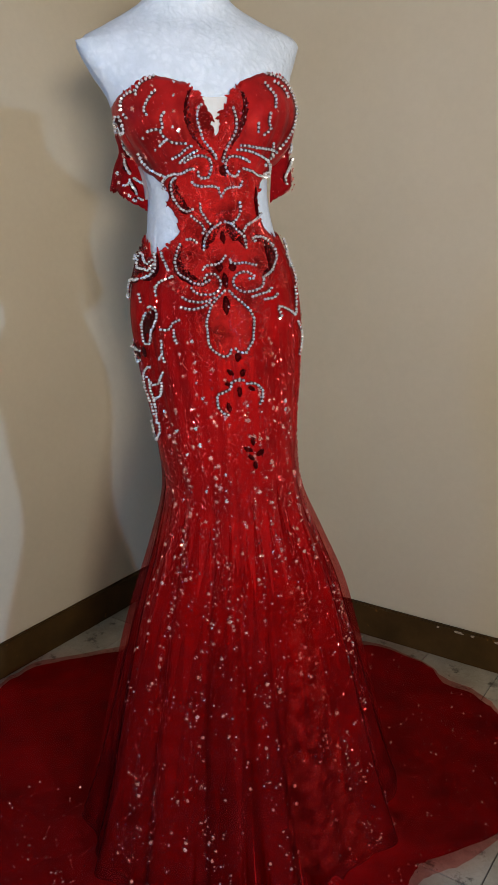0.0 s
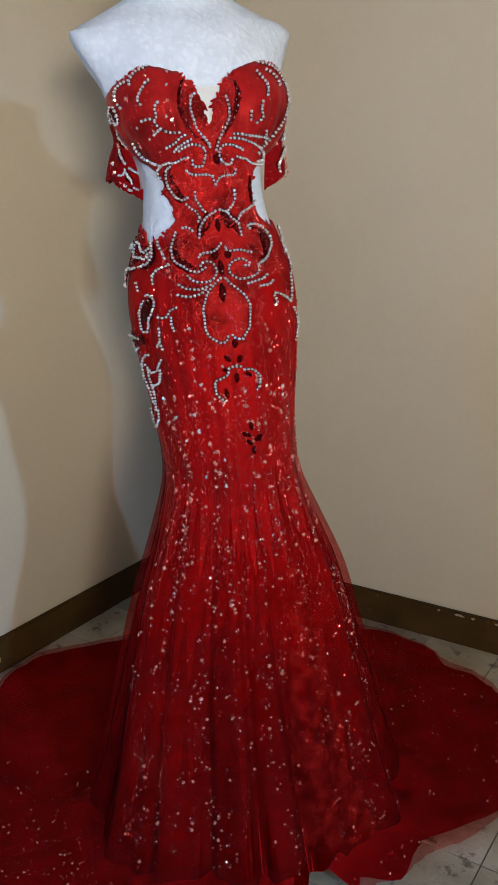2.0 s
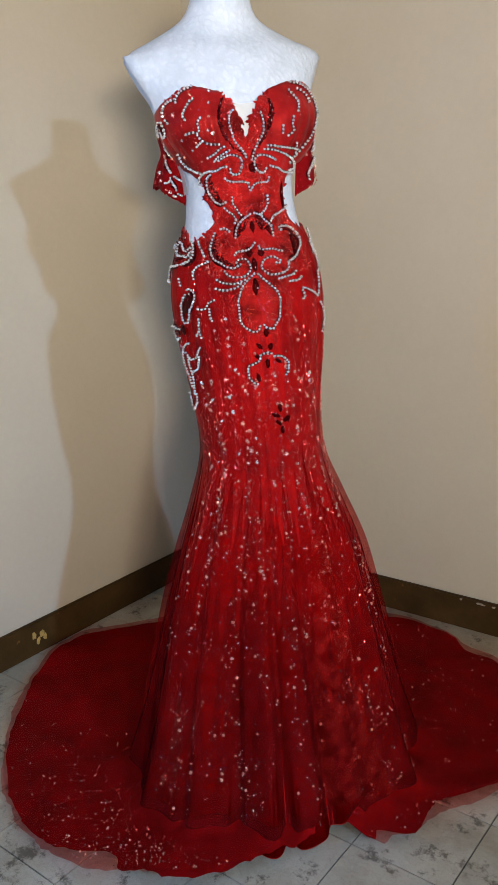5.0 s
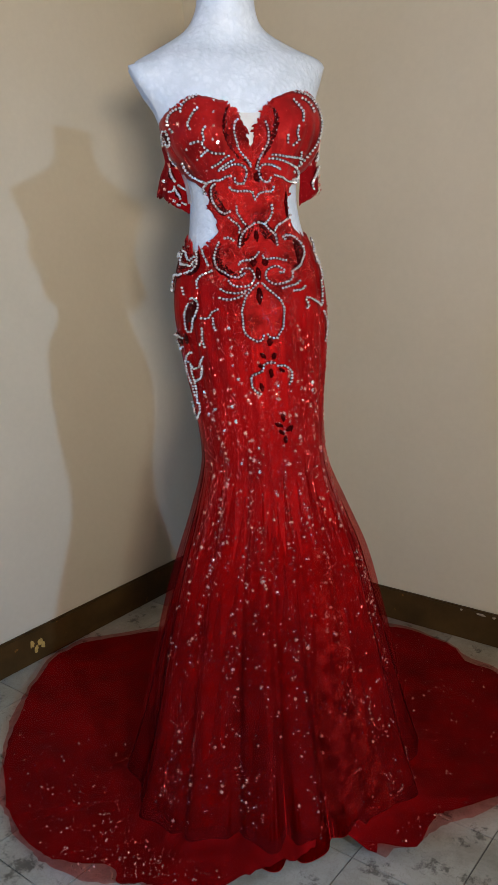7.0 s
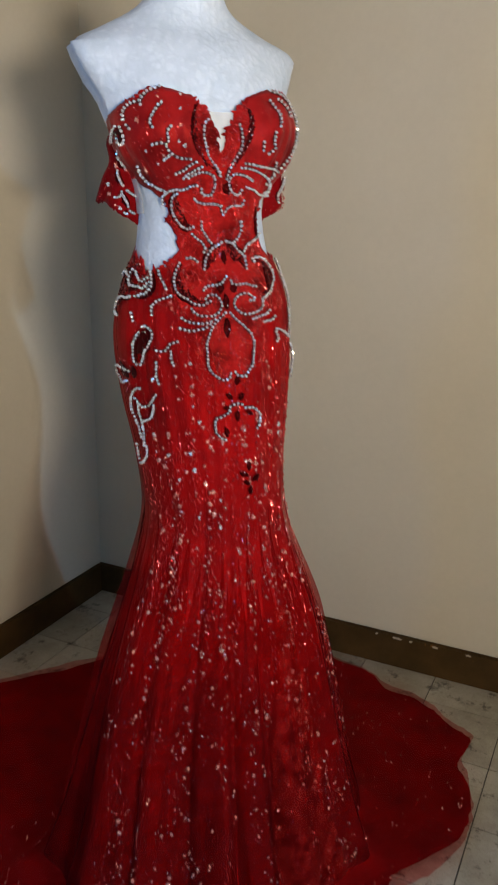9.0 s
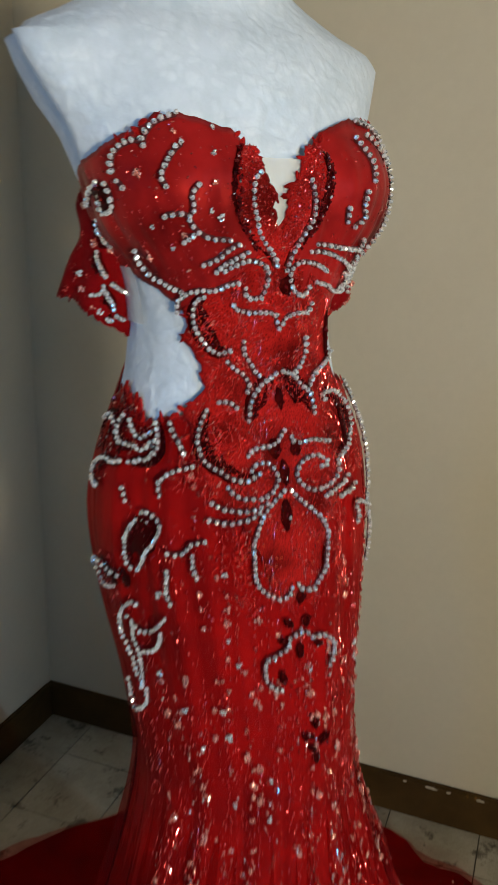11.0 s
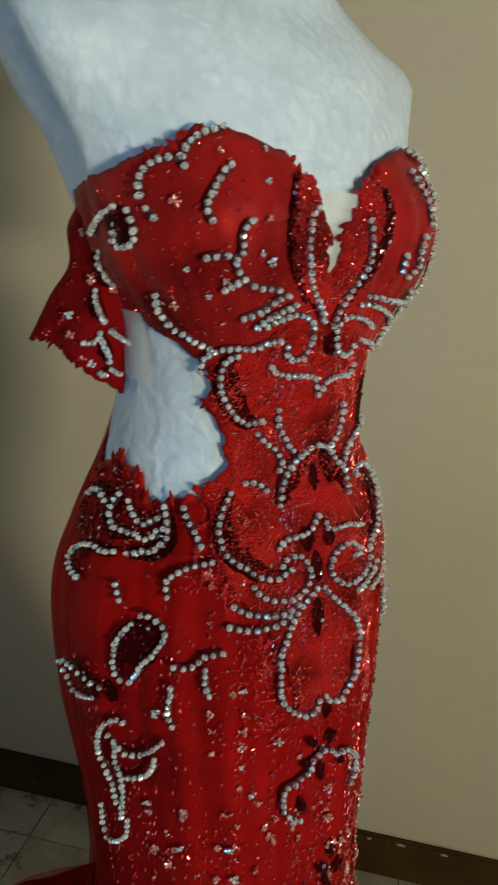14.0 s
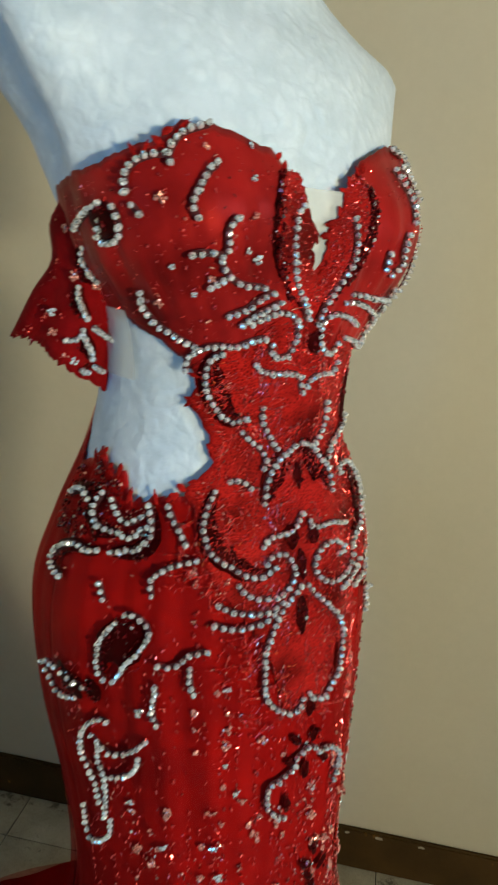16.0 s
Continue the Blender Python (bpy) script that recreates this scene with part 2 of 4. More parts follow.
def spline(points, step):
    """Places at even steps along a smooth curve through points."""
    p = [Vector(q) for q in points]
    p = [2 * p[0] - p[1]] + p + [2 * p[-1] - p[-2]]
    fine = []
    for i in range(1, len(p) - 2):
        for k in range(16):
            t = k / 16
            fine.append(0.5 * (2 * p[i] + (p[i + 1] - p[i - 1]) * t + (2 * p[i - 1] - 5 * p[i] + 4 * p[i + 1] - p[i + 2]) * t * t + (3 * p[i] - p[i - 1] - 3 * p[i + 1] + p[i + 2]) * t ** 3))
    fine.append(p[-2])
    total = sum((b - a).length for a, b in zip(fine, fine[1:]))
    n = max(1, round(total / step))
    want, out, run = total / n, [fine[0]], 0.0
    for a, b in zip(fine, fine[1:]):
        d = (b - a).length
        while d > 1e-9 and run + d >= want - 1e-7 and len(out) <= n:
            f = (want - run) / d
            a = a.lerp(b, f)
            out.append(a)
            d, run = (b - a).length, 0.0
        run += d
    return out


# ---- the room ----
XL, YR, XS, YB, TOP, THICK = -1.672, 1.975, 2.2, -1.25, 2.9, 0.12


def wall(name, lo, hi, hole=None, axis=0):
    """A wall; hole: an opening (from, to, sill, head) along the other axis."""
    bm = bmesh.new()
    if hole is None:
        box(bm, lo, hi)
    else:
        u = 1 - axis
        h0, h1, s0, s1 = hole
        for a, b, c, d in ((lo[u], h0, lo[2], hi[2]), (h1, hi[u], lo[2], hi[2]), (h0, h1, lo[2], s0), (h0, h1, s1, hi[2])):
            p, q = list(lo), list(hi)
            p[u], q[u], p[2], q[2] = a, b, c, d
            box(bm, p, q)
    return tagged(part(name, bm, WALL), "cream painted plaster wall", "wall", kind="structure")


# The opening lies out of view, cut only to let the blue fill in.
wall("wall_left", (XL - THICK, YB, 0), (XL, YR, TOP), (-1.18, -0.52, 1.0, 2.0), 0)
wall("wall_right", (XL - THICK, YR, 0), (XS, YR + THICK, TOP))
# Unseen wall; its opening's edge and head are set to clip the cool lamp.
wall("wall_side_unseen", (XS, YB, 0), (XS + THICK, YR + THICK, TOP), (-1.05, -0.148, 0.0, 2.145), 0)
# Unseen wall; sill and head are set to dim the warm lamp low down.
wall("wall_back_unseen", (XL - THICK, YB - THICK, 0), (XS + THICK, YB, TOP), (0.95, 2.15, 0.99, 1.42), 1)
# Ceiling out of view; its tone is chosen to hold down bounced light.
bm = bmesh.new()
box(bm, (XL - THICK, YB - THICK, TOP + 0.002), (XS + THICK, YR + THICK, TOP + 0.1))
tagged(part("ceiling", bm, CEIL), "plain unseen ceiling, toned to limit bounced light", "ceiling", kind="structure")
bm = bmesh.new()
box(bm, (XL - THICK, YB - THICK, -0.12), (XS + THICK, YR + THICK, -0.004))
floor = tagged(part("floor", bm, GROUT), "worn grey marble-look tiled floor with dark stains", "floor", kind="structure")


def baseboard(name, lo, hi):
    bm = bmesh.new()
    box(bm, lo, hi, 0.004)
    for v in bm.verts:
        v.co += 0.0012 * noise.noise_vector(v.co * 9)
    return tagged(part(name, bm, WOOD), "dark brown painted wooden baseboard with chipped edges", "baseboard", kind="structure")


board_left = baseboard("baseboard_left", (XL - 0.002, YB, 0), (XL + 0.012, YR - 0.012, 0.102))
board_right = baseboard("baseboard_right", (XL - 0.002, YR - 0.012, 0), (XS, YR + 0.002, 0.102))

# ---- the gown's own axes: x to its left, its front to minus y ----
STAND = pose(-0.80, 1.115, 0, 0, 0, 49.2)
# gown and body profile: height, half width, half depth, centre back, centre side
PROFILE = [
    (0.00, 0.330, 0.245, -0.012, 0.030), (0.03, 0.318, 0.235, -0.013, 0.030), (0.15, 0.283, 0.196, -0.018, 0.030), (0.30, 0.250, 0.169, -0.019, 0.030),
    (0.45, 0.216, 0.154, -0.020, 0.030), (0.55, 0.189, 0.140, -0.022, 0.031), (0.65, 0.153, 0.130, -0.017, 0.029),
    (0.75, 0.122, 0.130, -0.009, 0.025), (0.85, 0.123, 0.144, 0.006, 0.020), (0.95, 0.136, 0.153, 0.020, 0.017),
    (1.05, 0.143, 0.143, 0.017, 0.012), (1.12, 0.134, 0.116, 0.004, 0.009), (1.20, 0.106, 0.091, 0.001, 0.006),
    (1.28, 0.104, 0.089, 0.000, 0.002), (1.33, 0.128, 0.091, 0.001, 0.000), (1.37, 0.140, 0.092, 0.003, 0.000),
    (1.41, 0.148, 0.092, 0.013, -0.001), (1.45, 0.163, 0.088, 0.021, -0.004), (1.475, 0.176, 0.080, 0.024, -0.007),
]


def smooth_row(table, z):
    """The row of a table at height z, by a cubic through its neighbours."""
    n = len(table)
    i = 0
    while i < n - 2 and z > table[i + 1][0]:
        i += 1
    z0, z1 = table[i][0], table[i + 1][0]
    h = z1 - z0
    f = min(max((z - z0) / h, 0.0), 1.0)
    out = []
    for k in range(1, len(table[0])):
        p0, p1 = table[i][k], table[i + 1][k]
        m0 = (p1 - table[i - 1][k]) / (z1 - table[i - 1][0]) if i > 0 else (p1 - p0) / h
        m1 = (table[i + 2][k] - p0) / (table[i + 2][0] - z0) if i < n - 2 else (p1 - p0) / h
        f2, f3 = f * f, f * f * f
        out.append((2 * f3 - 3 * f2 + 1) * p0 + (f3 - 2 * f2 + f) * h * m0 + (3 * f2 - 2 * f3) * p1 + (f3 - f2) * h * m1)
    return out


def bust(deg, z):
    """How far the bust stands out of the plain oval, at an angle and a height."""
    side = -50.0 if deg > -90.0 else -130.0
    u, v = (deg - side) / 31.0, (z - 1.36) / (0.058 if z > 1.36 else 0.070)
    low = 0.010 * math.exp(-((deg + 28.0) / 16.0) ** 2 - ((z - 1.315) / 0.03) ** 2)
    return low + 0.030 * math.exp(-u * u - v * v) if -180.0 <= deg <= 0.0 else 0.0


def on_body(deg, z, out=0.0, full=1.0):
    """A place on the body, by the angle round it (0: its left side, -90: its front) and the height."""
    a, b, cy, cx = smooth_row(PROFILE, z)
    deg = (deg + 180.0) % 360.0 - 180.0
    c, s = math.cos(math.radians(deg)), math.sin(math.radians(deg))
    o = out + full * bust(deg, z)
    return cx + (a + o) * c, cy + (b + o) * s, z


def shoulder(d, z):
    """The stumps of the arms: flat caps that stand out towards the back."""
    k = min(1.0, max(0.0, (z - 1.33) / 0.10))
    if d > 0:
        return 0.024 * k * math.exp(-((d - 148) / 24) ** 2)
    e = min(1.0, max(0.0, (z - 1.385) / 0.055))
    return 0.010 * k * math.exp(-((d + 168) / 7) ** 2) + 0.015 * e * math.exp(-((d + 158) / 11) ** 2)


def mannequin():
    """A headless torso on a pole and plate, one mesh."""
    bm = bmesh.new()
    rows = []
    for i in range(46):
        z = 0.80 + 0.675 * i / 45
        rows.append([on_body(d, z, -0.0035 * (1 - min(1, max(0, (z - 1.40) / 0.05))) - 0.014 * min(1, max(0, (1.13 - z) / 0.05)) + 0.0045 * math.exp(-((d % 360 - 150) / 30) ** 2 - ((z - 1.20) / 0.04) ** 2) + shoulder(d, z) * min(1.0, max(0.0, (1.486 - z) / 0.014)), 0.55) for d in range(-180, 180, 4)])
    top = [(1.475, 0.176, 0.080, 0.024, -0.007), (1.487, 0.168, 0.074, 0.026, -0.007), (1.500, 0.138, 0.066, 0.027, -0.010), (1.515, 0.106, 0.060, 0.026, -0.014),
           (1.535, 0.073, 0.055, 0.022, -0.015), (1.555, 0.057, 0.052, 0.017, -0.014), (1.585, 0.050, 0.049, 0.012, -0.013), (1.622, 0.049, 0.048, 0.008, -0.013)]
    for i in range(1, 26):
        z = 1.475 + 0.147 * i / 25
        a, b, cy, cx = smooth_row(top, z)
        rows.append([(cx + a * math.cos(math.radians(d)), cy + b * math.sin(math.radians(d)), z) for d in range(-180, 180, 4)])
    grid = sheet(bm, rows, True)
    bm.faces.new(grid[-1])
    bm.faces.new(grid[0][::-1])
    bmesh.ops.create_cone(bm, cap_ends=True, segments=16, radius1=0.014, radius2=0.014, depth=0.80, matrix=pose(0.02, 0.01, 0.41))
    bmesh.ops.create_cone(bm, cap_ends=True, segments=40, radius1=0.15, radius2=0.14, depth=0.012, matrix=pose(0.02, 0.01, 0.007))
    for v in bm.verts:
        if v.co.z > 0.8:
            v.co += 0.0014 * noise.noise_vector(v.co * 24)
    ob = part("mannequin", bm, COVER, smooth=True)
    ob.matrix_world = STAND
    return tagged(ob, "headless white crinkled display mannequin wearing the red gown", "mannequin")


mannequin()

gown = new("evening_gown")
gown.matrix_world = STAND
tagged(gown, "red mermaid evening gown with crystal beading and a long train", "gown")

NECK = [(-180, 1.372), (-165, 1.378), (-154, 1.384), (-136, 1.400), (-129, 1.412), (-120, 1.415), (-111, 1.409), (-105, 1.404), (-101, 1.392), (-98, 1.385), (-96.5, 1.365), (-94, 1.345),
        (-90, 1.330), (-86, 1.342), (-83.5, 1.362), (-81, 1.385), (-79, 1.393), (-74, 1.406), (-64, 1.418), (-53, 1.423), (-40, 1.420), (-26, 1.400), (0, 1.372), (90, 1.345), (180, 1.372)]
UNDER = [(-180, 1.285), (-165, 1.286), (-149, 1.275), (-141, 1.265), (-136, 1.255), (-120, 1.252), (-60, 1.252), (-48, 1.262), (-36, 1.287), (-20, 1.295), (0, 1.290), (90, 1.280), (180, 1.285)]
PANEL_L = [(0.995, -99), (1.06, -107), (1.10, -120), (1.13, -128), (1.155, -130), (1.171, -136), (1.178, -131), (1.188, -127), (1.209, -128), (1.223, -133), (1.232, -138), (1.245, -135), (1.262, -136), (1.274, -120), (1.300, -102), (1.326, -92)]
PANEL_R = [(0.995, -84), (1.06, -79), (1.10, -63), (1.13, -52), (1.155, -50), (1.176, -38), (1.190, -49), (1.212, -52), (1.229, -53), (1.248, -50), (1.262, -49), (1.274, -60), (1.300, -79), (1.326, -88)]
HIP = [(-180, 1.186), (-167, 1.173), (-162, 1.175), (-155, 1.157), (-146, 1.162), (-136, 1.168), (-128, 1.160), (-52, 1.160), (-43, 1.182), (-32, 1.176), (0, 1.185), (40, 1.215),
       (90, 1.250), (130, 1.232), (149, 1.205), (166, 1.168), (176, 1.175), (180, 1.186)]
# hem on the floor: angle round the axis, reach
HEM = [(-180, 0.560), (-175, 0.545), (-162, 0.501), (-152, 0.465), (-141, 0.406), (-122, 0.348), (-111, 0.299), (-95, 0.275), (-80, 0.266), (-76, 0.245), (-73, 0.200), (-69, 0.196), (-65.5, 0.235), (-64, 0.265), (-63, 0.330), (-61.5, 0.353), (-56.5, 0.345), (-50, 0.388), (-40, 0.405),
       (-31, 0.462), (-25, 0.515), (-21, 0.551), (-12, 0.598), (-4, 0.637), (1, 0.650), (5, 0.741), (12, 0.737), (21, 0.768), (27, 0.746), (33, 0.775), (41, 0.790), (49, 0.794), (75, 0.780),
       (102, 0.760), (112, 0.828), (119, 0.850), (127, 0.817), (135, 0.760), (144, 0.695), (156, 0.641), (165, 0.607), (177, 0.574), (180, 0.560)]


def lift(ob, thickness):
    m = ob.modifiers.new("cloth", "SOLIDIFY")
    m.thickness, m.offset = thickness, -1.0
    return ob


def edge_wave(d, amount):
    return amount * (noise.noise(Vector((d * 0.35, 3.1, 0))) + 0.6 * noise.noise(Vector((d * 1.1, 7.7, 0))))


def make_bodice():
    bm = bmesh.new()
    cols = [-180 + 1.5 * i for i in range(240)]
    rows = []
    for k in range(25):
        f = k / 24
        row = []
        for d in cols:
            z0, z1 = knots(UNDER, d) + edge_wave(d, 0.003), knots(NECK, d) + edge_wave(d + 400, 0.003)
            ease = 0.0055 * math.sin(math.pi * f) * (noise.noise(Vector((d * 0.09, f * 1.2, 11.0))) + 0.5 * noise.noise(Vector((d * 0.22, f * 1.8, 5.0))))
            row.append(on_body(d, z0 + (z1 - z0) * f, 0.001 + ease))
        rows.append(row)
    sheet(bm, rows, True)
    return lift(part("bodice", bm, SATIN, gown, "smooth red satin bodice with sweetheart cups", True), 0.002)


def fold(d, z):
    """Hanging folds of the flared skirt: more towards the floor."""
    k = max(0.0, (0.86 - z) / 0.86)
    a = math.radians(d)
    w = 0.6 * math.sin(7 * a + 0.6) + 0.45 * math.sin(11 * a + 2.1 + z) + 1.3 * noise.noise(Vector((a * 4.5, z * 0.8, 3.0))) - 1.7 * math.exp(-((d + 96 + 6 * z) / 2.4) ** 2) - 1.1 * math.exp(-((d + 138 + 9 * z) / 3.0) ** 2) - 1.3 * math.exp(-((d + 78 + 8 * z) / 2.6) ** 2) - 1.0 * math.exp(-((d + 116 + 4 * z) / 2.4) ** 2)
    fine = (2.0 * noise.noise(Vector((a * 3.2, z * 1.2, 8.0))) + 1.0 * noise.noise(Vector((a * 8.5, z * 1.0, 2.0)))) * math.exp(-((z - 0.98) / 0.16) ** 2)
    return 0.021 * k ** 1.1 * w + 0.0042 * fine


def lie(d, z):
    """How far trimmings rise to lie on top of the folded skirt."""
    return fold(d, z) + 0.0018 * min(1.0, max(0.0, (1.22 - z) / 0.04))


def hem_lift(d):
    return 0.050 * math.exp(-((d + 70) / 5.0) ** 2) + 0.004


def tongue(d, z, seed):
    """The spiky upper edge of a shade layer, drawn out to read as fold shadows."""
    u, v = math.cos(math.radians(d)), math.sin(math.radians(d))
    return z + 0.10 * noise.noise(Vector((u * 2.6, v * 2.6, seed))) + 0.20 * noise.noise(Vector((u * 13, v * 13, seed))) + 0.10 * noise.noise(Vector((u * 31, v * 31, seed)))


def inset(d, z):
    """How far the lining keeps inside the sheer layers of the flare, most at its sides."""
    k = math.sin(math.pi * min(1.0, max(0.0, (0.84 - z) / 0.80)))
    return 0.013 * k * (0.25 + 0.75 * abs(math.cos(math.radians(d))) ** 1.5)


def make_skirt():
    cols = [-180 + 1.2 * i for i in range(300)]
    bm = bmesh.new()
    rows = []
    for k in range(130):
        row = []
        for d in cols:
            z0, z1 = hem_lift(d), knots(HIP, d) + edge_wave(d + 800, 0.004)
            z = z0 + (z1 - z0) * k / 129
            row.append(on_body(d, z, 0.001 + fold(d, z) - inset(d, z)))
        rows.append(row)
    sheet(bm, rows, True)
    return lift(part("skirt", bm, SKIRT, gown, "red satin mermaid skirt, fitted to the knee and flared below", True), 0.002)


def make_shade_layers():
    """Dark sheer layers stacked below the knee, so the flare looks shaded towards the hem."""
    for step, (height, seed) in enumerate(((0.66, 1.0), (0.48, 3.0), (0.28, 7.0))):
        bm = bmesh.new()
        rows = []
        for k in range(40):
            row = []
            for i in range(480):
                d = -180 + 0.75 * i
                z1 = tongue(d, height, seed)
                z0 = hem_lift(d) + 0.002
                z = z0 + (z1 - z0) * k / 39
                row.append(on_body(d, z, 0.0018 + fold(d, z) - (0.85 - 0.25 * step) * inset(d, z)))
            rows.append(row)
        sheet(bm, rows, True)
        part("shade_layer", bm, SHADE_TULLE, gown, "sheer dark red layer added to shade the flare towards the hem", True)


def short(az):
    """Where the lining stops short and the sheer edge lies alone on the floor."""
    return sum(k * math.exp(-(((az - m + 180) % 360 - 180) / w) ** 2) for m, w, k in SHEER)


SHEER = [(-153, 7, 0.13), (-60, 6, 0.07), (-33, 10, 0.12)]


def train_rows(reach, rise, inner):
    """Rows from the skirt's foot out to the hem on the floor."""
    cols = [-180 + 1.5 * i for i in range(240)]
    rows = []
    for k in range(27):
        f = k / 26
        row = []
        for d in cols:
            bx, by, _ = on_body(d, 0.05, inner + fold(d, 0.05))
            az = math.degrees(math.atan2(by, bx))
            r0 = math.hypot(bx, by)
            bx, by = bx / r0, by / r0
            r0 *= 1 - 0.27 * math.exp(-((az + 71) / 5.5) ** 2)
            r1 = max(r0 + 0.004, knots(HEM, az) * (reach if rise > 0.01 else reach - short(az)) + 0.012 * noise.noise(Vector((az * 0.16, rise * 90, 0))) + 0.006 * noise.noise(Vector((az * 0.6, 5, 0))))
            r = r0 + (r1 - r0) * f
            run = r - r0
            wave = noise.noise(Vector((bx * r * 5, by * r * 5, 2.0)))
            z = 0.05 * math.exp(-run / 0.035) + rise + 0.020 * (0.5 + 0.5 * wave) * min(1, run / 0.05) + 0.012 * noise.noise(Vector((az * 0.11, 1.5, f))) * f
            row.append((bx * r, by * r, max(z, 0.004)))
        rows.append(row)
    return rows


def make_train():
    bm = bmesh.new()
    sheet(bm, train_rows(0.982, 0.006, -0.012), True)
    ob = part("train", bm, TRAIN, gown, "deep red train spread over the floor", True)
    bm = bmesh.new()
    sheet(bm, train_rows(0.99, 0.014, -0.004), True)
    part("train_tulle", bm, TULLE, gown, "sheer red tulle layer with a ruffled edge", True)
    return ob


def veil(z):
    """How far the sheer layer hangs off the skirt."""
    return 0.0018 + 0.004 * math.sin(math.pi * min(1.0, max(0.0, (0.85 - z) / 0.7)))


def make_panel():
    bm = bmesh.new()
    rows = []
    for k in range(70):
        z = 0.995 + 0.331 * k / 69
        l, r = knots(PANEL_L, z) + edge_wave(z * 900, 2.0), knots(PANEL_R, z) + edge_wave(z * 900 + 99, 2.0)
        rows.append([on_body(l + (r - l) * i / 40, z, 0.002 + lie(l + (r - l) * i / 40, z)) for i in range(41)])
    sheet(bm, rows)
    return lift(part("waist_panel", bm, LACE, gown, "red beaded lace panel over the waist", True), 0.002)


def make_overlay():
    """The sheer outer layer of the skirt."""
    bm = bmesh.new()
    rows = []
    for k in range(70):
        row = []
        for i in range(240):
            d = -180 + 1.5 * i
            z0 = hem_lift(d) + 0.001
            z = z0 + (knots(HIP, d) + edge_wave(d + 800, 0.004) - 0.003 - z0) * k / 69
            row.append(on_body(d, z, veil(z) + fold(d, z)))
        rows.append(row)
    sheet(bm, rows, True)
    return part("tulle_overlay", bm, TULLE, gown, "sheer red tulle overlay", True)


def make_godet():
    """The shimmering lace that hangs beside the front opening."""
    bm = bmesh.new()
    rows = []
    for k in range(44):
        f = k / 43
        z = 0.05 + 0.56 * f
        first, last = -85 + 10 * f + 2.5 * noise.noise(Vector((f * 6, 1, 0))), -52 - 10 * f + 4 * noise.noise(Vector((f * 5, 4, 0)))
        row = []
        for i in range(41):
            d = first + (last - first) * i / 40
            wide = max(0.0, (d + 60) / 55) * math.sin(math.pi * min(1.0, f + 0.05)) ** 0.7
            z = 0.05 + 0.56 * f + 0.03 * (1 - f) * math.exp(-((d + 70) / 6) ** 2)
            row.append(on_body(d, z, 0.004 + 0.005 * (1 - f) + 0.004 * wide + veil(z) + fold(d, z)))
        rows.append(row)
    sheet(bm, rows)
    return part("lace_godet", bm, SHIMMER, gown, "shimmering light red lace beside the opening", True)


SLEEVE = (-0.099, 0.012)


def on_sleeve(deg, z, out=0.0, side=1):
    """A place on a sleeve: it hangs free towards the back and widens to its hem."""
    k = min(1.0, max(0.0, (1.365 - z) / 0.12)) ** 1.4
    r = 0.034 + 0.026 * k + out
    if side > 0:
        r += 0.005 * math.exp(-((z - 1.346) / 0.013) ** 2) - 0.005 * math.exp(-((z - 1.316) / 0.014) ** 2)
    a = math.radians(deg)
    x = SLEEVE[0] + (0.007 * k if side > 0 else -0.008) + r * math.cos(a)
    y = SLEEVE[1] + (0.046 * k if side > 0 else 0.040 * k - 0.006) + (r - 0.013 * k) * math.sin(a)
    return side * x, y, z


def make_sleeve(side, first, last):
    bm = bmesh.new()
    low = [(110, 1.262), (150, 1.258), (168, 1.262), (203, 1.259), (227, 1.249), (245, 1.237), (268, 1.224), (285, 1.228)]
    high = [(110, 1.355), (150, 1.365), (184, 1.374), (225, 1.382), (285, 1.385)]
    rows = []
    for k in range(19):
        f = k / 18
        row = []
        for i in range(71):
            d = first + (last - first) * i / 70
            z0, z1 = knots(low, d) + (0.008 if side < 0 else 0.0) + edge_wave(d, 0.004), knots(high, d)
            z = z0 + (z1 - z0) * f
            row.append(on_sleeve(d, z, 0.004 * (1 - f) * math.sin(math.radians(d * 5)), side))
        rows.append(row if side == 1 else row[::-1])
    sheet(bm, rows)
    return lift(part("sleeve", bm, SLEEVE_LACE, gown, "short draped off-shoulder sleeve of sheer red lace", True), 0.0015)


bodice, waist, skirt = make_bodice(), make_panel(), make_skirt()
hip = skirt
make_train()
make_shade_layers()
make_overlay()
make_godet()
sleeve = make_sleeve(1, 118, 268)
sleeve_far = make_sleeve(-1, 150, 266)


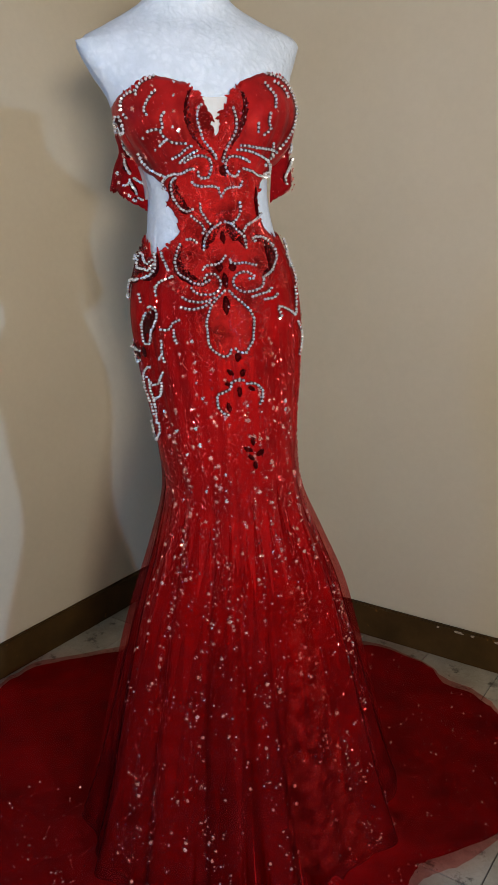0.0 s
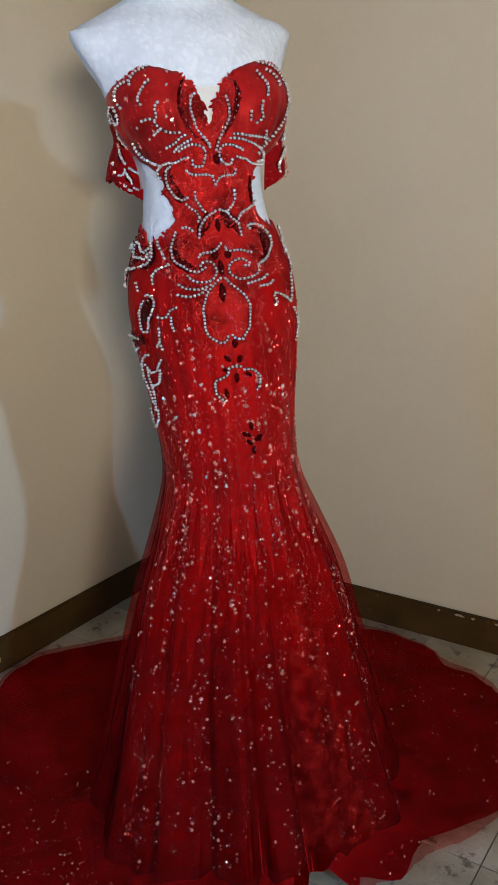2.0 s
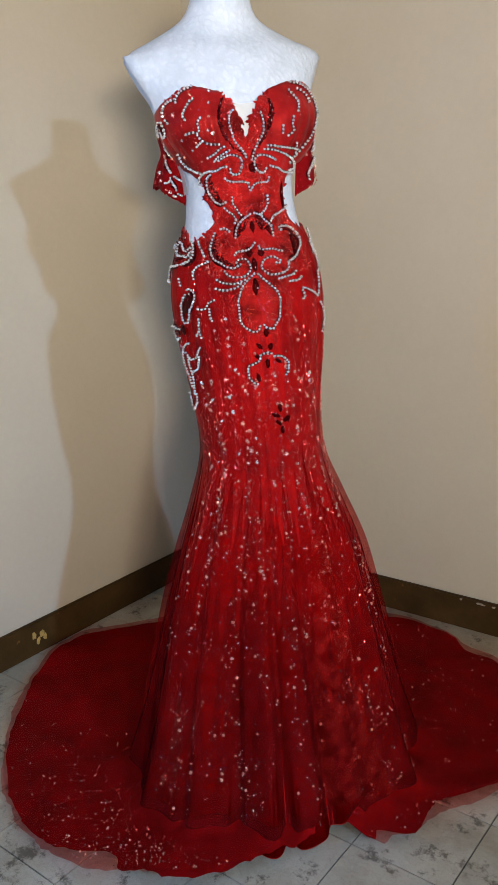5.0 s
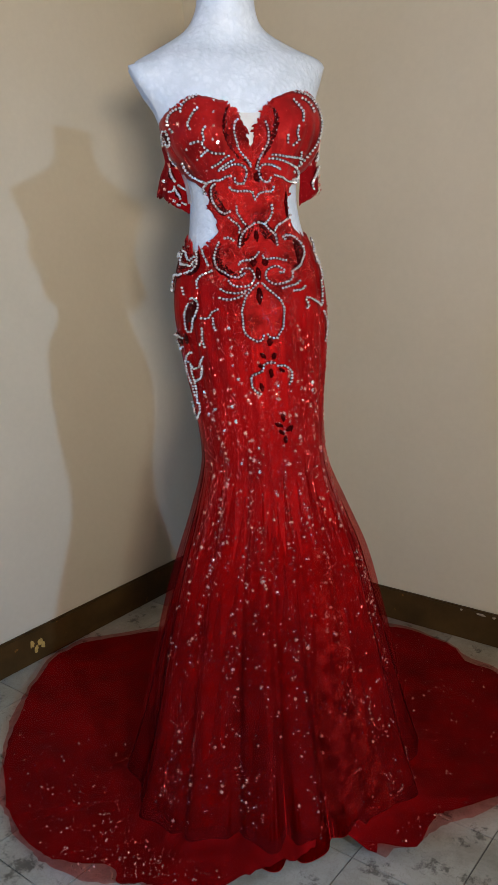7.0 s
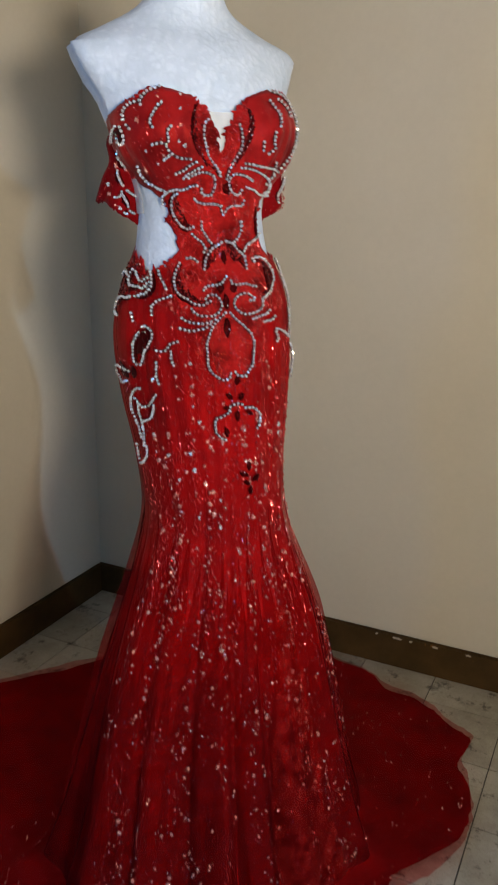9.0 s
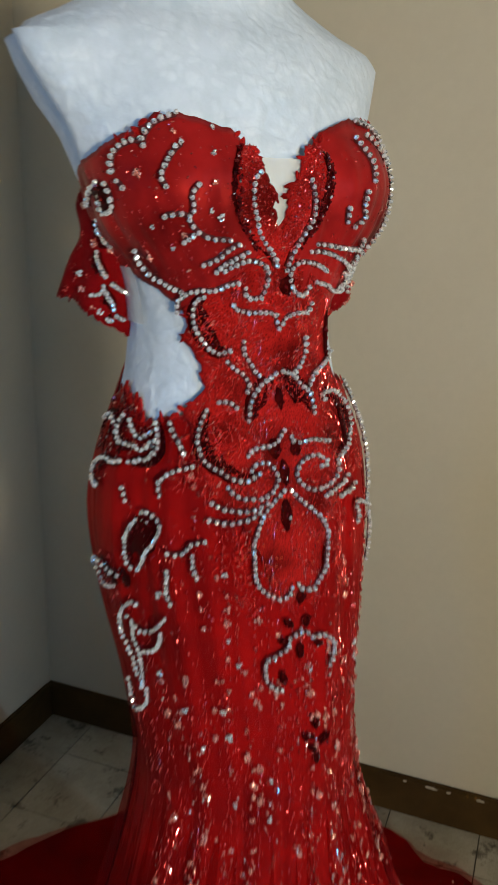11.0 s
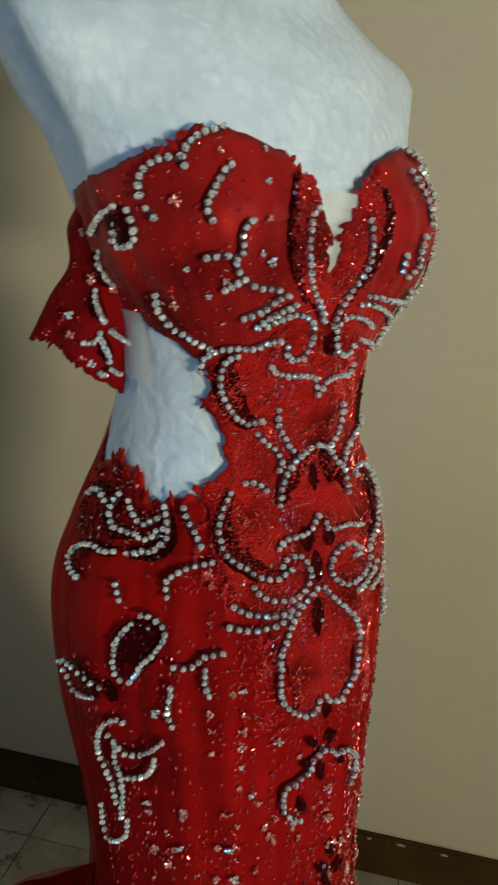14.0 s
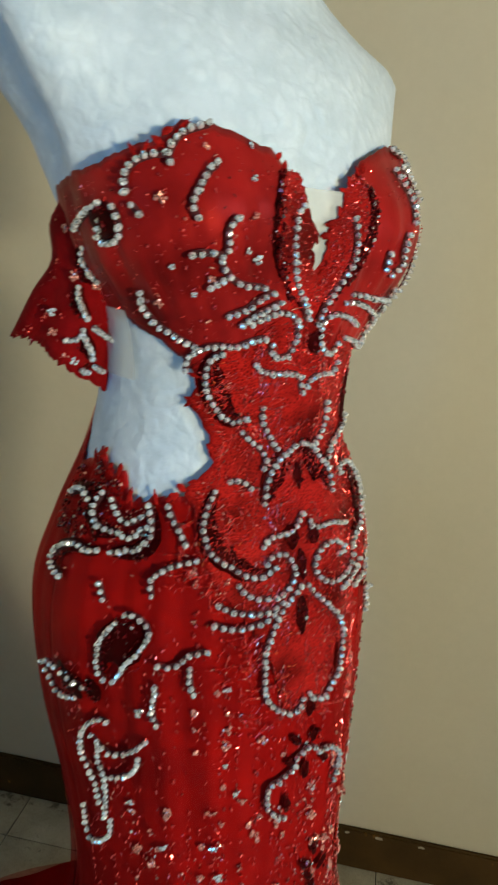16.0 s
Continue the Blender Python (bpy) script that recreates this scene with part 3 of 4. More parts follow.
# ---- stones ----
def gem_mesh(name, radius, height, sides, material):
    """A cut stone: girdle, crown facets and a flat table."""
    bm = bmesh.new()
    g = [bm.verts.new((radius * math.cos(2 * math.pi * i / sides), radius * math.sin(2 * math.pi * i / sides), 0.25 * height)) for i in range(sides)]
    t = [bm.verts.new((0.74 * radius * math.cos(2 * math.pi * (i + 0.5) / sides), 0.74 * radius * math.sin(2 * math.pi * (i + 0.5) / sides), 0.7 * height)) for i in range(sides)]
    c = [bm.verts.new((0.34 * radius * math.cos(2 * math.pi * i / sides), 0.34 * radius * math.sin(2 * math.pi * i / sides), height)) for i in range(sides)]
    f = [bm.verts.new((0.8 * radius * math.cos(2 * math.pi * i / sides), 0.8 * radius * math.sin(2 * math.pi * i / sides), -0.2 * height)) for i in range(sides)]
    for i in range(sides):
        j = (i + 1) % sides
        bm.faces.new((g[i], g[j], t[i]))
        bm.faces.new((t[i], g[j], t[j]))
        bm.faces.new((t[i], c[j], c[i]))
        bm.faces.new((t[i], t[j], c[j]))
        bm.faces.new((f[i], f[j], g[j], g[i]))
    bm.faces.new(c)
    # Facets come apart so each takes its own painted reflection tone.
    bmesh.ops.split_edges(bm, edges=bm.edges[:])
    me = bpy.data.meshes.new(name)
    bm.to_mesh(me)
    bm.free()
    me.materials.append(material)
    return me


STONE = gem_mesh("rhinestone", 0.0025, 0.0040, 8, CRYSTAL)


def stand_on(p, q, r):
    """The pose of a stone at p, when q and r lie beside it on the cloth."""
    n = (Vector(q) - Vector(p)).cross(Vector(r) - Vector(p)).normalized()
    if n.x * p[0] + n.y * p[1] < 0:
        n = -n
    return Matrix.Translation(Vector(p)) @ n.to_track_quat("Z", "Y").to_matrix().to_4x4()


def seat(place, d, z, out):
    return stand_on(place(d, z, out), place(d + 1.5, z, out), place(d, z + 0.004, out))


GEMS = []
SEWN = []


def bead_strand(owner, points, place=on_body, size=1.0, dark=0.0):
    """A sewn line of stones: a dark cord, and the stones on it."""
    turns = [points[0][0]]
    for d, _ in points[1:]:
        turns.append(turns[-1] + (d - turns[-1] + 180) % 360 - 180)
    flat = [(math.radians(d) * 0.12, z, 0) for d, (_, z) in zip(turns, points)]
    along = spline(flat, 0.0056 * size)
    bm = bmesh.new()
    ring = []
    for p in along:
        d, z = math.degrees(p.x / 0.12), p.y
        m = seat(place, d, z, 0.0036 + (lie(d, z) if place is on_body and z < 1.25 else 0.0))
        ring.append(m)
    cord, backing = [], []
    for i, m in enumerate(ring):
        u = (ring[min(i + 1, len(ring) - 1)].translation - ring[max(i - 1, 0)].translation).normalized()
        n = m.to_3x3() @ Vector((0, 0, 1))
        w = u.cross(n) * 0.0034
        if place is on_body:
            SEWN.append((math.degrees(along[i].x / 0.12), along[i].y, math.atan2(u.z, u.dot(m.to_3x3() @ Vector((1, 0, 0))) or 1e-6)))
        k = abs(dark) * math.sin(math.pi * i / max(1, len(ring) - 1)) * (0.8 + 0.5 * noise.noise(m.translation * 160))
        if dark and k > 0.5:
            for _ in range(3):
                GEMS.append(m.translation + w * math.copysign(random.uniform(1.1, 1 + k), dark) + n * 0.0003)
        cord.append([m.translation - 0.74 * w - n * 0.0006, m.translation + n * 0.0006, m.translation + 0.74 * w - n * 0.0006])
        l, r = (1 + 0.25 * k, 1 + k) if dark > 0 else (1 + k, 1 + 0.25 * k)
        backing.append([m.translation - l * w - n * 0.0012, m.translation - n * 0.0002, m.translation + r * w - n * 0.0012])
    sheet(bm, cord)
    strand = part("bead_strand", bm, CORD, gown, "line of silver crystal rhinestones on a maroon cord")
    if dark:
        bm = bmesh.new()
        sheet(bm, backing)
        part("dark_backing", bm, MAROON, strand, "dark maroon sequin backing")
    for m in ring:
        s = size * random.uniform(0.88, 1.08)
        ob = new("rhinestone", STONE)
        ob.parent = strand
        ob.matrix_basis = m @ pose(0, 0, 0.0004, random.uniform(-26, 26), random.uniform(-26, 26), random.uniform(0, 51)) @ Matrix.Diagonal((s, s, s, 1))
    return strand


# bodice
bead_strand(bodice, [(-98, 1.372), (-100, 1.366), (-101, 1.353), (-100, 1.338), (-99, 1.325), (-96, 1.314), (-92, 1.303), (-90, 1.292)], dark=1.2)
bead_strand(bodice, [(-80, 1.367), (-79, 1.360), (-78, 1.347), (-78, 1.336), (-80, 1.325), (-82, 1.316), (-84, 1.305), (-86, 1.293)], dark=-1.2)
bead_strand(bodice, [(-114, 1.293), (-108, 1.299), (-102, 1.301), (-96, 1.296), (-95, 1.286), (-96, 1.279), (-98, 1.271), (-102, 1.269), (-106, 1.272), (-106, 1.278), (-104, 1.282)])
bead_strand(bodice, [(-66, 1.293), (-72, 1.298), (-78, 1.300), (-82, 1.297), (-84, 1.287), (-83, 1.280), (-80, 1.273), (-75, 1.271), (-73, 1.278)])
bead_strand(bodice, [(-122, 1.298), (-116, 1.303), (-111, 1.310), (-107, 1.315)])
bead_strand(bodice, [(-118, 1.292), (-113, 1.299), (-108, 1.304), (-104, 1.308)])
bead_strand(bodice, [(-74, 1.315), (-69, 1.314), (-63, 1.312), (-51, 1.310)])
bead_strand(bodice, [(-76, 1.309), (-69, 1.308), (-61, 1.303), (-49, 1.295)])
bead_strand(bodice, [(-45, 1.290), (-40, 1.281), (-47, 1.275)])
bead_strand(bodice, [(-149, 1.308), (-151, 1.299), (-149, 1.288), (-142, 1.280), (-135, 1.274)])
bead_strand(bodice, [(-139, 1.256), (-138, 1.265), (-133, 1.272), (-127, 1.276), (-120, 1.276), (-114, 1.281), (-109, 1.283)])
bead_strand(bodice, [(-69, 1.282), (-62, 1.279), (-52, 1.272), (-40, 1.272), (-40, 1.277)])
bead_strand(bodice, [(-121, 1.414), (-127, 1.408), (-130, 1.402), (-132, 1.394), (-132, 1.388)])
bead_strand(bodice, [(-133, 1.393), (-136, 1.392), (-140, 1.388), (-143, 1.382), (-144, 1.375), (-144, 1.369)])
bead_strand(bodice, [(-121, 1.391), (-123, 1.387), (-126, 1.376), (-128, 1.366), (-127, 1.358), (-126, 1.353)])
bead_strand(bodice, [(-118, 1.360), (-120, 1.353), (-120, 1.344), (-121, 1.337), (-124, 1.338), (-126, 1.338), (-129, 1.336)])
bead_strand(bodice, [(-122, 1.334), (-121, 1.327), (-119, 1.322), (-116, 1.319), (-110, 1.318)])
bead_strand(bodice, [(-126, 1.316), (-122, 1.322)])

bead_strand(bodice, [(-60, 1.405), (-58, 1.396), (-56, 1.386), (-57, 1.369)])
bead_strand(bodice, [(-60, 1.360), (-60, 1.347), (-58, 1.338), (-61, 1.330)])
bead_strand(bodice, [(-66, 1.346), (-65, 1.334)])
bead_strand(bodice, [(-53, 1.408), (-49, 1.404), (-46, 1.394), (-46, 1.380)])
bead_strand(bodice, [(-52, 1.319), (-49, 1.309), (-47, 1.297), (-49, 1.288)])
bead_strand(bodice, [(-154, 1.361), (-158, 1.358), (-162, 1.354), (-167, 1.349), (-171, 1.344), (-174, 1.339)])
bead_strand(bodice, [(-149, 1.360), (-148, 1.354), (-148, 1.346), (-150, 1.340), (-155, 1.337), (-158, 1.339), (-156, 1.345)])
bead_strand(bodice, [(-143, 1.362), (-141, 1.357)])

# waist
bead_strand(waist, [(-125, 1.271), (-129, 1.266), (-131, 1.256), (-131, 1.246), (-128, 1.235), (-124, 1.226), (-119, 1.221), (-114, 1.224)], dark=-4.2)
bead_strand(waist, [(-112, 1.264), (-109, 1.259), (-102, 1.257), (-95, 1.257), (-91, 1.254), (-90, 1.247), (-89, 1.243)])
bead_strand(waist, [(-70, 1.263), (-72, 1.256), (-79, 1.255), (-84, 1.253), (-87, 1.247)])
bead_strand(waist, [(-107, 1.232), (-107, 1.221), (-104, 1.213), (-102, 1.205), (-100, 1.201)])
bead_strand(waist, [(-73, 1.232), (-73, 1.220), (-76, 1.211), (-81, 1.203)])
bead_strand(waist, [(-115, 1.214), (-113, 1.210), (-108, 1.203), (-105, 1.195), (-106, 1.188)])
bead_strand(waist, [(-51, 1.215), (-55, 1.210), (-61, 1.204), (-69, 1.198), (-73, 1.189)])
bead_strand(waist, [(-106, 1.163), (-105, 1.176), (-103, 1.185), (-100, 1.192), (-96, 1.198), (-92, 1.202)], dark=4.2)
bead_strand(waist, [(-88, 1.204), (-83, 1.201), (-79, 1.191), (-74, 1.181), (-74, 1.171), (-74, 1.164)], dark=4.2)

# hip
bead_strand(hip, [(-111, 1.174), (-114, 1.179), (-119, 1.179)])
bead_strand(hip, [(-124, 1.172), (-126, 1.162), (-127, 1.150), (-126, 1.139), (-123, 1.128), (-118, 1.121), (-113, 1.114), (-108, 1.112), (-105, 1.115), (-103, 1.118)], dark=-3)
bead_strand(hip, [(-106, 1.121), (-104, 1.126), (-100, 1.127), (-97, 1.121), (-96, 1.111), (-98, 1.102), (-101, 1.097), (-105, 1.096), (-110, 1.097), (-113, 1.101), (-115, 1.107)])
bead_strand(hip, [(-65, 1.173), (-66, 1.178), (-61, 1.180), (-55, 1.178), (-48, 1.166), (-47, 1.152), (-52, 1.139), (-58, 1.127), (-64, 1.120), (-69, 1.116)], dark=3)
bead_strand(hip, [(-77, 1.117), (-73, 1.118), (-75, 1.124), (-78, 1.128), (-83, 1.127), (-87, 1.120), (-88, 1.111), (-86, 1.103), (-82, 1.098), (-77, 1.098), (-71, 1.101), (-67, 1.108), (-66, 1.114)])
bead_strand(hip, [(-107, 1.133), (-105, 1.139), (-101, 1.140), (-97, 1.141), (-94, 1.145), (-93, 1.148), (-91, 1.153)])
bead_strand(hip, [(-88, 1.147), (-88, 1.143), (-83, 1.141), (-78, 1.142), (-70, 1.137)])
bead_strand(hip, [(-121, 1.093), (-118, 1.088), (-114, 1.086), (-109, 1.085), (-105, 1.087), (-101, 1.091)])
bead_strand(hip, [(-122, 1.078), (-119, 1.075), (-115, 1.074), (-111, 1.076), (-107, 1.079), (-104, 1.084)])
bead_strand(hip, [(-61, 1.100), (-65, 1.095), (-71, 1.093), (-77, 1.090)])
bead_strand(hip, [(-57, 1.090), (-61, 1.085), (-68, 1.084)])
bead_strand(hip, [(-140, 1.159), (-137, 1.150), (-134, 1.141), (-132, 1.134)])
bead_strand(hip, [(-141, 1.095), (-142, 1.105), (-139, 1.114), (-135, 1.119), (-128, 1.124)])
bead_strand(hip, [(-162, 1.156), (-159, 1.149), (-155, 1.143), (-152, 1.144), (-149, 1.149)])
bead_strand(hip, [(-167, 1.159), (-169, 1.147), (-166, 1.138), (-160, 1.135), (-156, 1.135)], dark=2.0)
bead_strand(hip, [(-173, 1.151), (-177, 1.155), (178, 1.154), (174, 1.149)], dark=1.5)
bead_strand(hip, [(-154, 1.133), (-150, 1.134), (-148, 1.141), (-146, 1.143)])
bead_strand(hip, [(-147, 1.158), (-145, 1.147), (-144, 1.137), (-146, 1.131), (-149, 1.125), (-153, 1.123), (-157, 1.120)], dark=-2.0)

bead_strand(hip, [(-175, 1.088), (178, 1.091), (176, 1.097), (178, 1.106), (-177, 1.114), (-172, 1.118), (-167, 1.117), (-162, 1.119)], dark=1.6)
bead_strand(hip, [(-159, 1.095), (-158, 1.089), (-157, 1.083)])

# skirt
bead_strand(skirt, [(-94, 1.101), (-97, 1.095), (-100, 1.088), (-103, 1.080), (-105, 1.068), (-107, 1.054), (-107, 1.039), (-107, 1.021), (-105, 1.011), (-101, 1.003), (-98, 1.000), (-95, 1.004), (-94, 1.010)])
bead_strand(skirt, [(-91, 1.012), (-89, 1.006), (-85, 1.005), (-83, 1.011), (-80, 1.023), (-79, 1.038), (-78, 1.055), (-80, 1.070), (-84, 1.082), (-88, 1.091), (-91, 1.100)])
bead_strand(skirt, [(-40, 1.053), (-53, 1.069), (-58, 1.069), (-56, 1.057), (-58, 1.052)])
bead_strand(skirt, [(-100, 0.907), (-103, 0.911), (-106, 0.919), (-106, 0.931), (-105, 0.941), (-101, 0.944), (-97, 0.949), (-96, 0.958), (-92, 0.962), (-88, 0.961)])
bead_strand(skirt, [(-86, 0.955), (-81, 0.955), (-76, 0.944), (-76, 0.931), (-78, 0.921)])
bead_strand(skirt, [(-152, 1.066), (-155, 1.057), (-157, 1.047), (-158, 1.034), (-158, 1.021), (-156, 1.015)], dark=-3)
bead_strand(skirt, [(-149, 1.076), (-146, 1.077), (-142, 1.072), (-141, 1.064), (-143, 1.053), (-146, 1.042), (-149, 1.034), (-151, 1.023), (-153, 1.016)])
bead_strand(skirt, [(-180, 1.004), (-173, 1.006), (-168, 1.004), (-163, 1.002)])
bead_strand(skirt, [(173, 0.990), (177, 0.982), (-178, 0.976), (-168, 0.984)])
bead_strand(skirt, [(-138, 1.042), (-134, 1.041), (-131, 1.047), (-129, 1.053), (-124, 1.058)])
bead_strand(skirt, [(-129, 1.042), (-129, 1.031), (-128, 1.021)])
bead_strand(skirt, [(-139, 1.024), (-139, 1.020), (-140, 1.007), (-140, 0.996), (-139, 0.990)])
bead_strand(skirt, [(-156, 0.976), (-160, 0.974), (-164, 0.963), (-166, 0.947), (-166, 0.934), (-164, 0.920), (-163, 0.905), (-163, 0.889)])
bead_strand(skirt, [(-162, 0.958), (-158, 0.947), (-153, 0.948), (-148, 0.957), (-143, 0.971)])
bead_strand(skirt, [(-146, 0.953), (-147, 0.943), (-151, 0.931), (-159, 0.920)])
bead_strand(skirt, [(-172, 0.844), (-168, 0.848), (-163, 0.858), (-161, 0.868), (-160, 0.879)])
bead_strand(skirt, [(-160, 0.950), (-161, 0.936), (-160, 0.922), (-160, 0.908), (-161, 0.893), (-162, 0.880)])
bead_strand(skirt, [(-172, 0.876), (-173, 0.862), (-173, 0.851)])
bead_strand(skirt, [(-14, 1.173), (-25, 1.153), (-32, 1.131)])
bead_strand(skirt, [(-33, 1.097), (-34, 1.076), (-36, 1.056)])


bead_strand(bodice, [(-57, 1.420), (-46, 1.415), (-39, 1.402), (-36, 1.382), (-36, 1.362), (-38, 1.342), (-42, 1.322), (-46, 1.302)])
bead_strand(skirt, [(-30, 1.150), (-28, 1.120), (-30, 1.095)])
bead_strand(skirt, [(-34, 1.040), (-30, 1.015), (-33, 0.985)])

# sleeves
def on_far(d, z, out=0.0):
    return on_sleeve(d, z, out, -1)


bead_strand(sleeve, [(220, 1.332), (219, 1.325), (225, 1.319), (232, 1.313), (240, 1.308)], on_sleeve, dark=1.6)
bead_strand(sleeve, [(225, 1.304), (228, 1.297), (232, 1.292), (236, 1.287), (240, 1.283)], on_sleeve, dark=1.2)
bead_strand(sleeve, [(239, 1.274), (241, 1.269), (245, 1.264), (249, 1.258), (251, 1.252), (250, 1.247)], on_sleeve, dark=1.6)
bead_strand(sleeve, [(230, 1.265), (235, 1.266), (239, 1.269)], on_sleeve)
bead_strand(sleeve, [(247, 1.276), (253, 1.272), (262, 1.267)], on_sleeve)
bead_strand(sleeve, [(246, 1.243), (250, 1.241)], on_sleeve, dark=-1.2)
bead_strand(sleeve, [(254, 1.246), (260, 1.242)], on_sleeve)
bead_strand(sleeve_far, [(196, 1.350), (206, 1.345), (208, 1.338), (200, 1.331)], on_far)
bead_strand(sleeve_far, [(192, 1.326), (205, 1.320), (222, 1.311)], on_far, dark=1.2)
bead_strand(sleeve_far, [(208, 1.302), (222, 1.292), (232, 1.283), (240, 1.273), (238, 1.263)], on_far, dark=1.2)

# ---- appliques, sequin flowers and seed beads ----
def patch(bm, d, z, length, width, turn, out, tip=1.0, rough=False):
    """A leaf-shaped patch that lies on the cloth."""
    a, b, _, _ = smooth_row(PROFILE, z)
    per = 180 / math.pi / math.hypot(a * math.sin(math.radians(d)), b * math.cos(math.radians(d)))
    c, s = math.cos(math.radians(turn)), math.sin(math.radians(turn))

    def at(u, v, o):
        x, y = u * c - v * s, u * s + v * c
        return on_body(d + x * per, z + y, o)
    ring = []
    n = 18
    for i in range(n):
        t = 2 * math.pi * i / n
        q = random.uniform(0.82, 1.14) if rough else 1.0
        u, v = q * 0.5 * width * math.sin(t) * (1 - 0.35 * tip * abs(math.cos(t)) ** 2), q * 0.5 * length * math.cos(t)
        ring.append(bm.verts.new(at(u, v, out)))
    mid = [bm.verts.new(at(0, 0.28 * length, out + 0.0018)), bm.verts.new(at(0, -0.28 * length, out + 0.0018))]
    for i in range(n):
        j = (i + 1) % n
        top_i, top_j = math.cos(2 * math.pi * i / n) >= -1e-6, math.cos(2 * math.pi * j / n) >= -1e-6
        if top_i and top_j:
            bm.faces.new((ring[i], mid[0], ring[j]))
        elif not top_i and not top_j:
            bm.faces.new((ring[i], mid[1], ring[j]))
        else:
            bm.faces.new((ring[i], mid[0] if top_i else mid[1], mid[1] if top_i else mid[0], ring[j]))


def petal(d, z, length, width, turn):
    if z < 1.0:
        length, width = 0.66 * length, 0.62 * width
    bm = bmesh.new()
    patch(bm, d, z, length, width, turn, 0.0036 + (lie(d, z) if z < 1.25 else 0.0), 0.55, True)
    part("petal_applique", bm, MAROON, gown, "dark maroon sequin petal", True)
    for _ in range(int(length * width * 42000)):
        k, w = random.uniform(-0.4, 0.4) * length, random.uniform(-0.3, 0.3) * width
        DARK_SPOTS.append((d + w * 500, z + k))


DARK_SPOTS = []
petal(-148, 1.052, 0.051, 0.027, -30)
petal(-169, 1.001, 0.034, 0.020, 50)
petal(-160, 1.001, 0.022, 0.016, -20)
petal(-155, 1.350, 0.022, 0.020, 0)
for middle in ([(1.310, -100), (1.330, -104), (1.350, -106.3), (1.370, -105.8), (1.392, -103.5)], [(1.322, -78), (1.345, -75), (1.360, -74), (1.378, -73.3), (1.390, -74.5)]):
    bm = bmesh.new()
    rows = []
    for k in range(60):
        z = middle[0][0] + (middle[-1][0] - middle[0][0]) * k / 59
        half = 1.9 * math.sin(math.pi * (0.08 + 0.84 * k / 59)) ** 0.6
        c = knots(middle, z)
        l, q = (half * (1 + 0.9 * noise.noise(Vector((z * 330, side, 3)))) for side in (1, 7))
        rows.append([on_body(c - l, z, 0.0022), on_body(c, z, 0.0034), on_body(c + q, z, 0.0022)])
        for _ in range(2):
            DARK_SPOTS.append((c + random.uniform(-0.8, 0.8) * half, z))
    sheet(bm, rows)
    part("dark_strip", bm, MAROON, gown, "ragged dark maroon beaded strip beside the neckline", True)
petal(-56, 1.150, 0.053, 0.011, -8)
petal(-91, 1.181, 0.020, 0.009, 0)
petal(-85, 1.280, 0.019, 0.015, 0)
petal(-96, 1.138, 0.020, 0.012, 0)
petal(-87, 1.137, 0.016, 0.012, 0)
petal(-93, 1.117, 0.024, 0.010, 0)
petal(-94, 1.079, 0.029, 0.012, 0)
petal(-90, 0.998, 0.022, 0.016, 0)
petal(-96, 0.975, 0.020, 0.013, 40)
petal(-88, 0.973, 0.020, 0.014, -20)
petal(-91, 0.943, 0.028, 0.013, 0)
petal(-83, 0.947, 0.019, 0.012, 60)
petal(-98, 0.956, 0.016, 0.011, 70)
petal(-99, 0.919, 0.025, 0.013, 10)
petal(-88, 0.848, 0.025, 0.014, 60)
petal(-79, 0.840, 0.025, 0.015, -60)
petal(-84, 0.861, 0.023, 0.012, 10)
petal(-83, 0.820, 0.023, 0.013, 0)
petal(-86, 0.834, 0.021, 0.012, 40)
petal(-55, 1.232, 0.051, 0.008, 0)

FLOWERS = [(-123, 1.400), (-111, 1.405), (-135, 1.368), (-113, 1.363), (-112, 1.385), (-135, 1.328), (-131, 1.311), (-115, 1.341), (-112, 1.336), (-125, 1.322), (-144, 1.302), (-129, 1.293), (-128, 1.078), (-129, 1.114), (-128, 1.106), (-118, 1.108), (-121, 1.022), (-128, 1.003), (-128, 0.988), (-128, 0.968), (-118, 1.025), (-118, 1.004), (-118, 0.990), (-119, 0.976), (-119, 0.958), (-120, 0.939), (-116, 0.934), (-125, 0.915), (-121, 0.905), (-122, 0.887), (-128, 0.882), (-139, 0.904), (-152, 0.896), (-145, 0.994), (-141, 0.875), (-112, 0.903), (-108, 0.909), (-109, 0.889), (-100, 0.963), (-107, 0.979), (-65, 1.014), (-64, 0.997), (-64, 0.979), (-64, 0.923), (-61, 0.906), (-56, 0.874), (-48, 0.898)]
FLOWERS_LOW = [(-123, 0.916), (-114, 0.927), (-110, 0.895), (-124, 0.884), (-138, 0.910), (-116, 0.835), (-111, 0.821), (-106, 0.807), (-135, 0.836), (-69, 0.923), (-65, 0.909), (-64, 0.886), (-53, 0.915), (-85, 0.809), (-152, 0.743), (-145, 0.654), (-150, 0.669), (-72, 0.751), (-61, 0.687), (-108, 0.667), (-82, 0.574), (-99, 0.597), (-106, 0.593), (-86, 0.663), (-114, 0.802), (-67, 1.022), (-62, 0.990), (-106, 0.630), (-94, 0.717)]


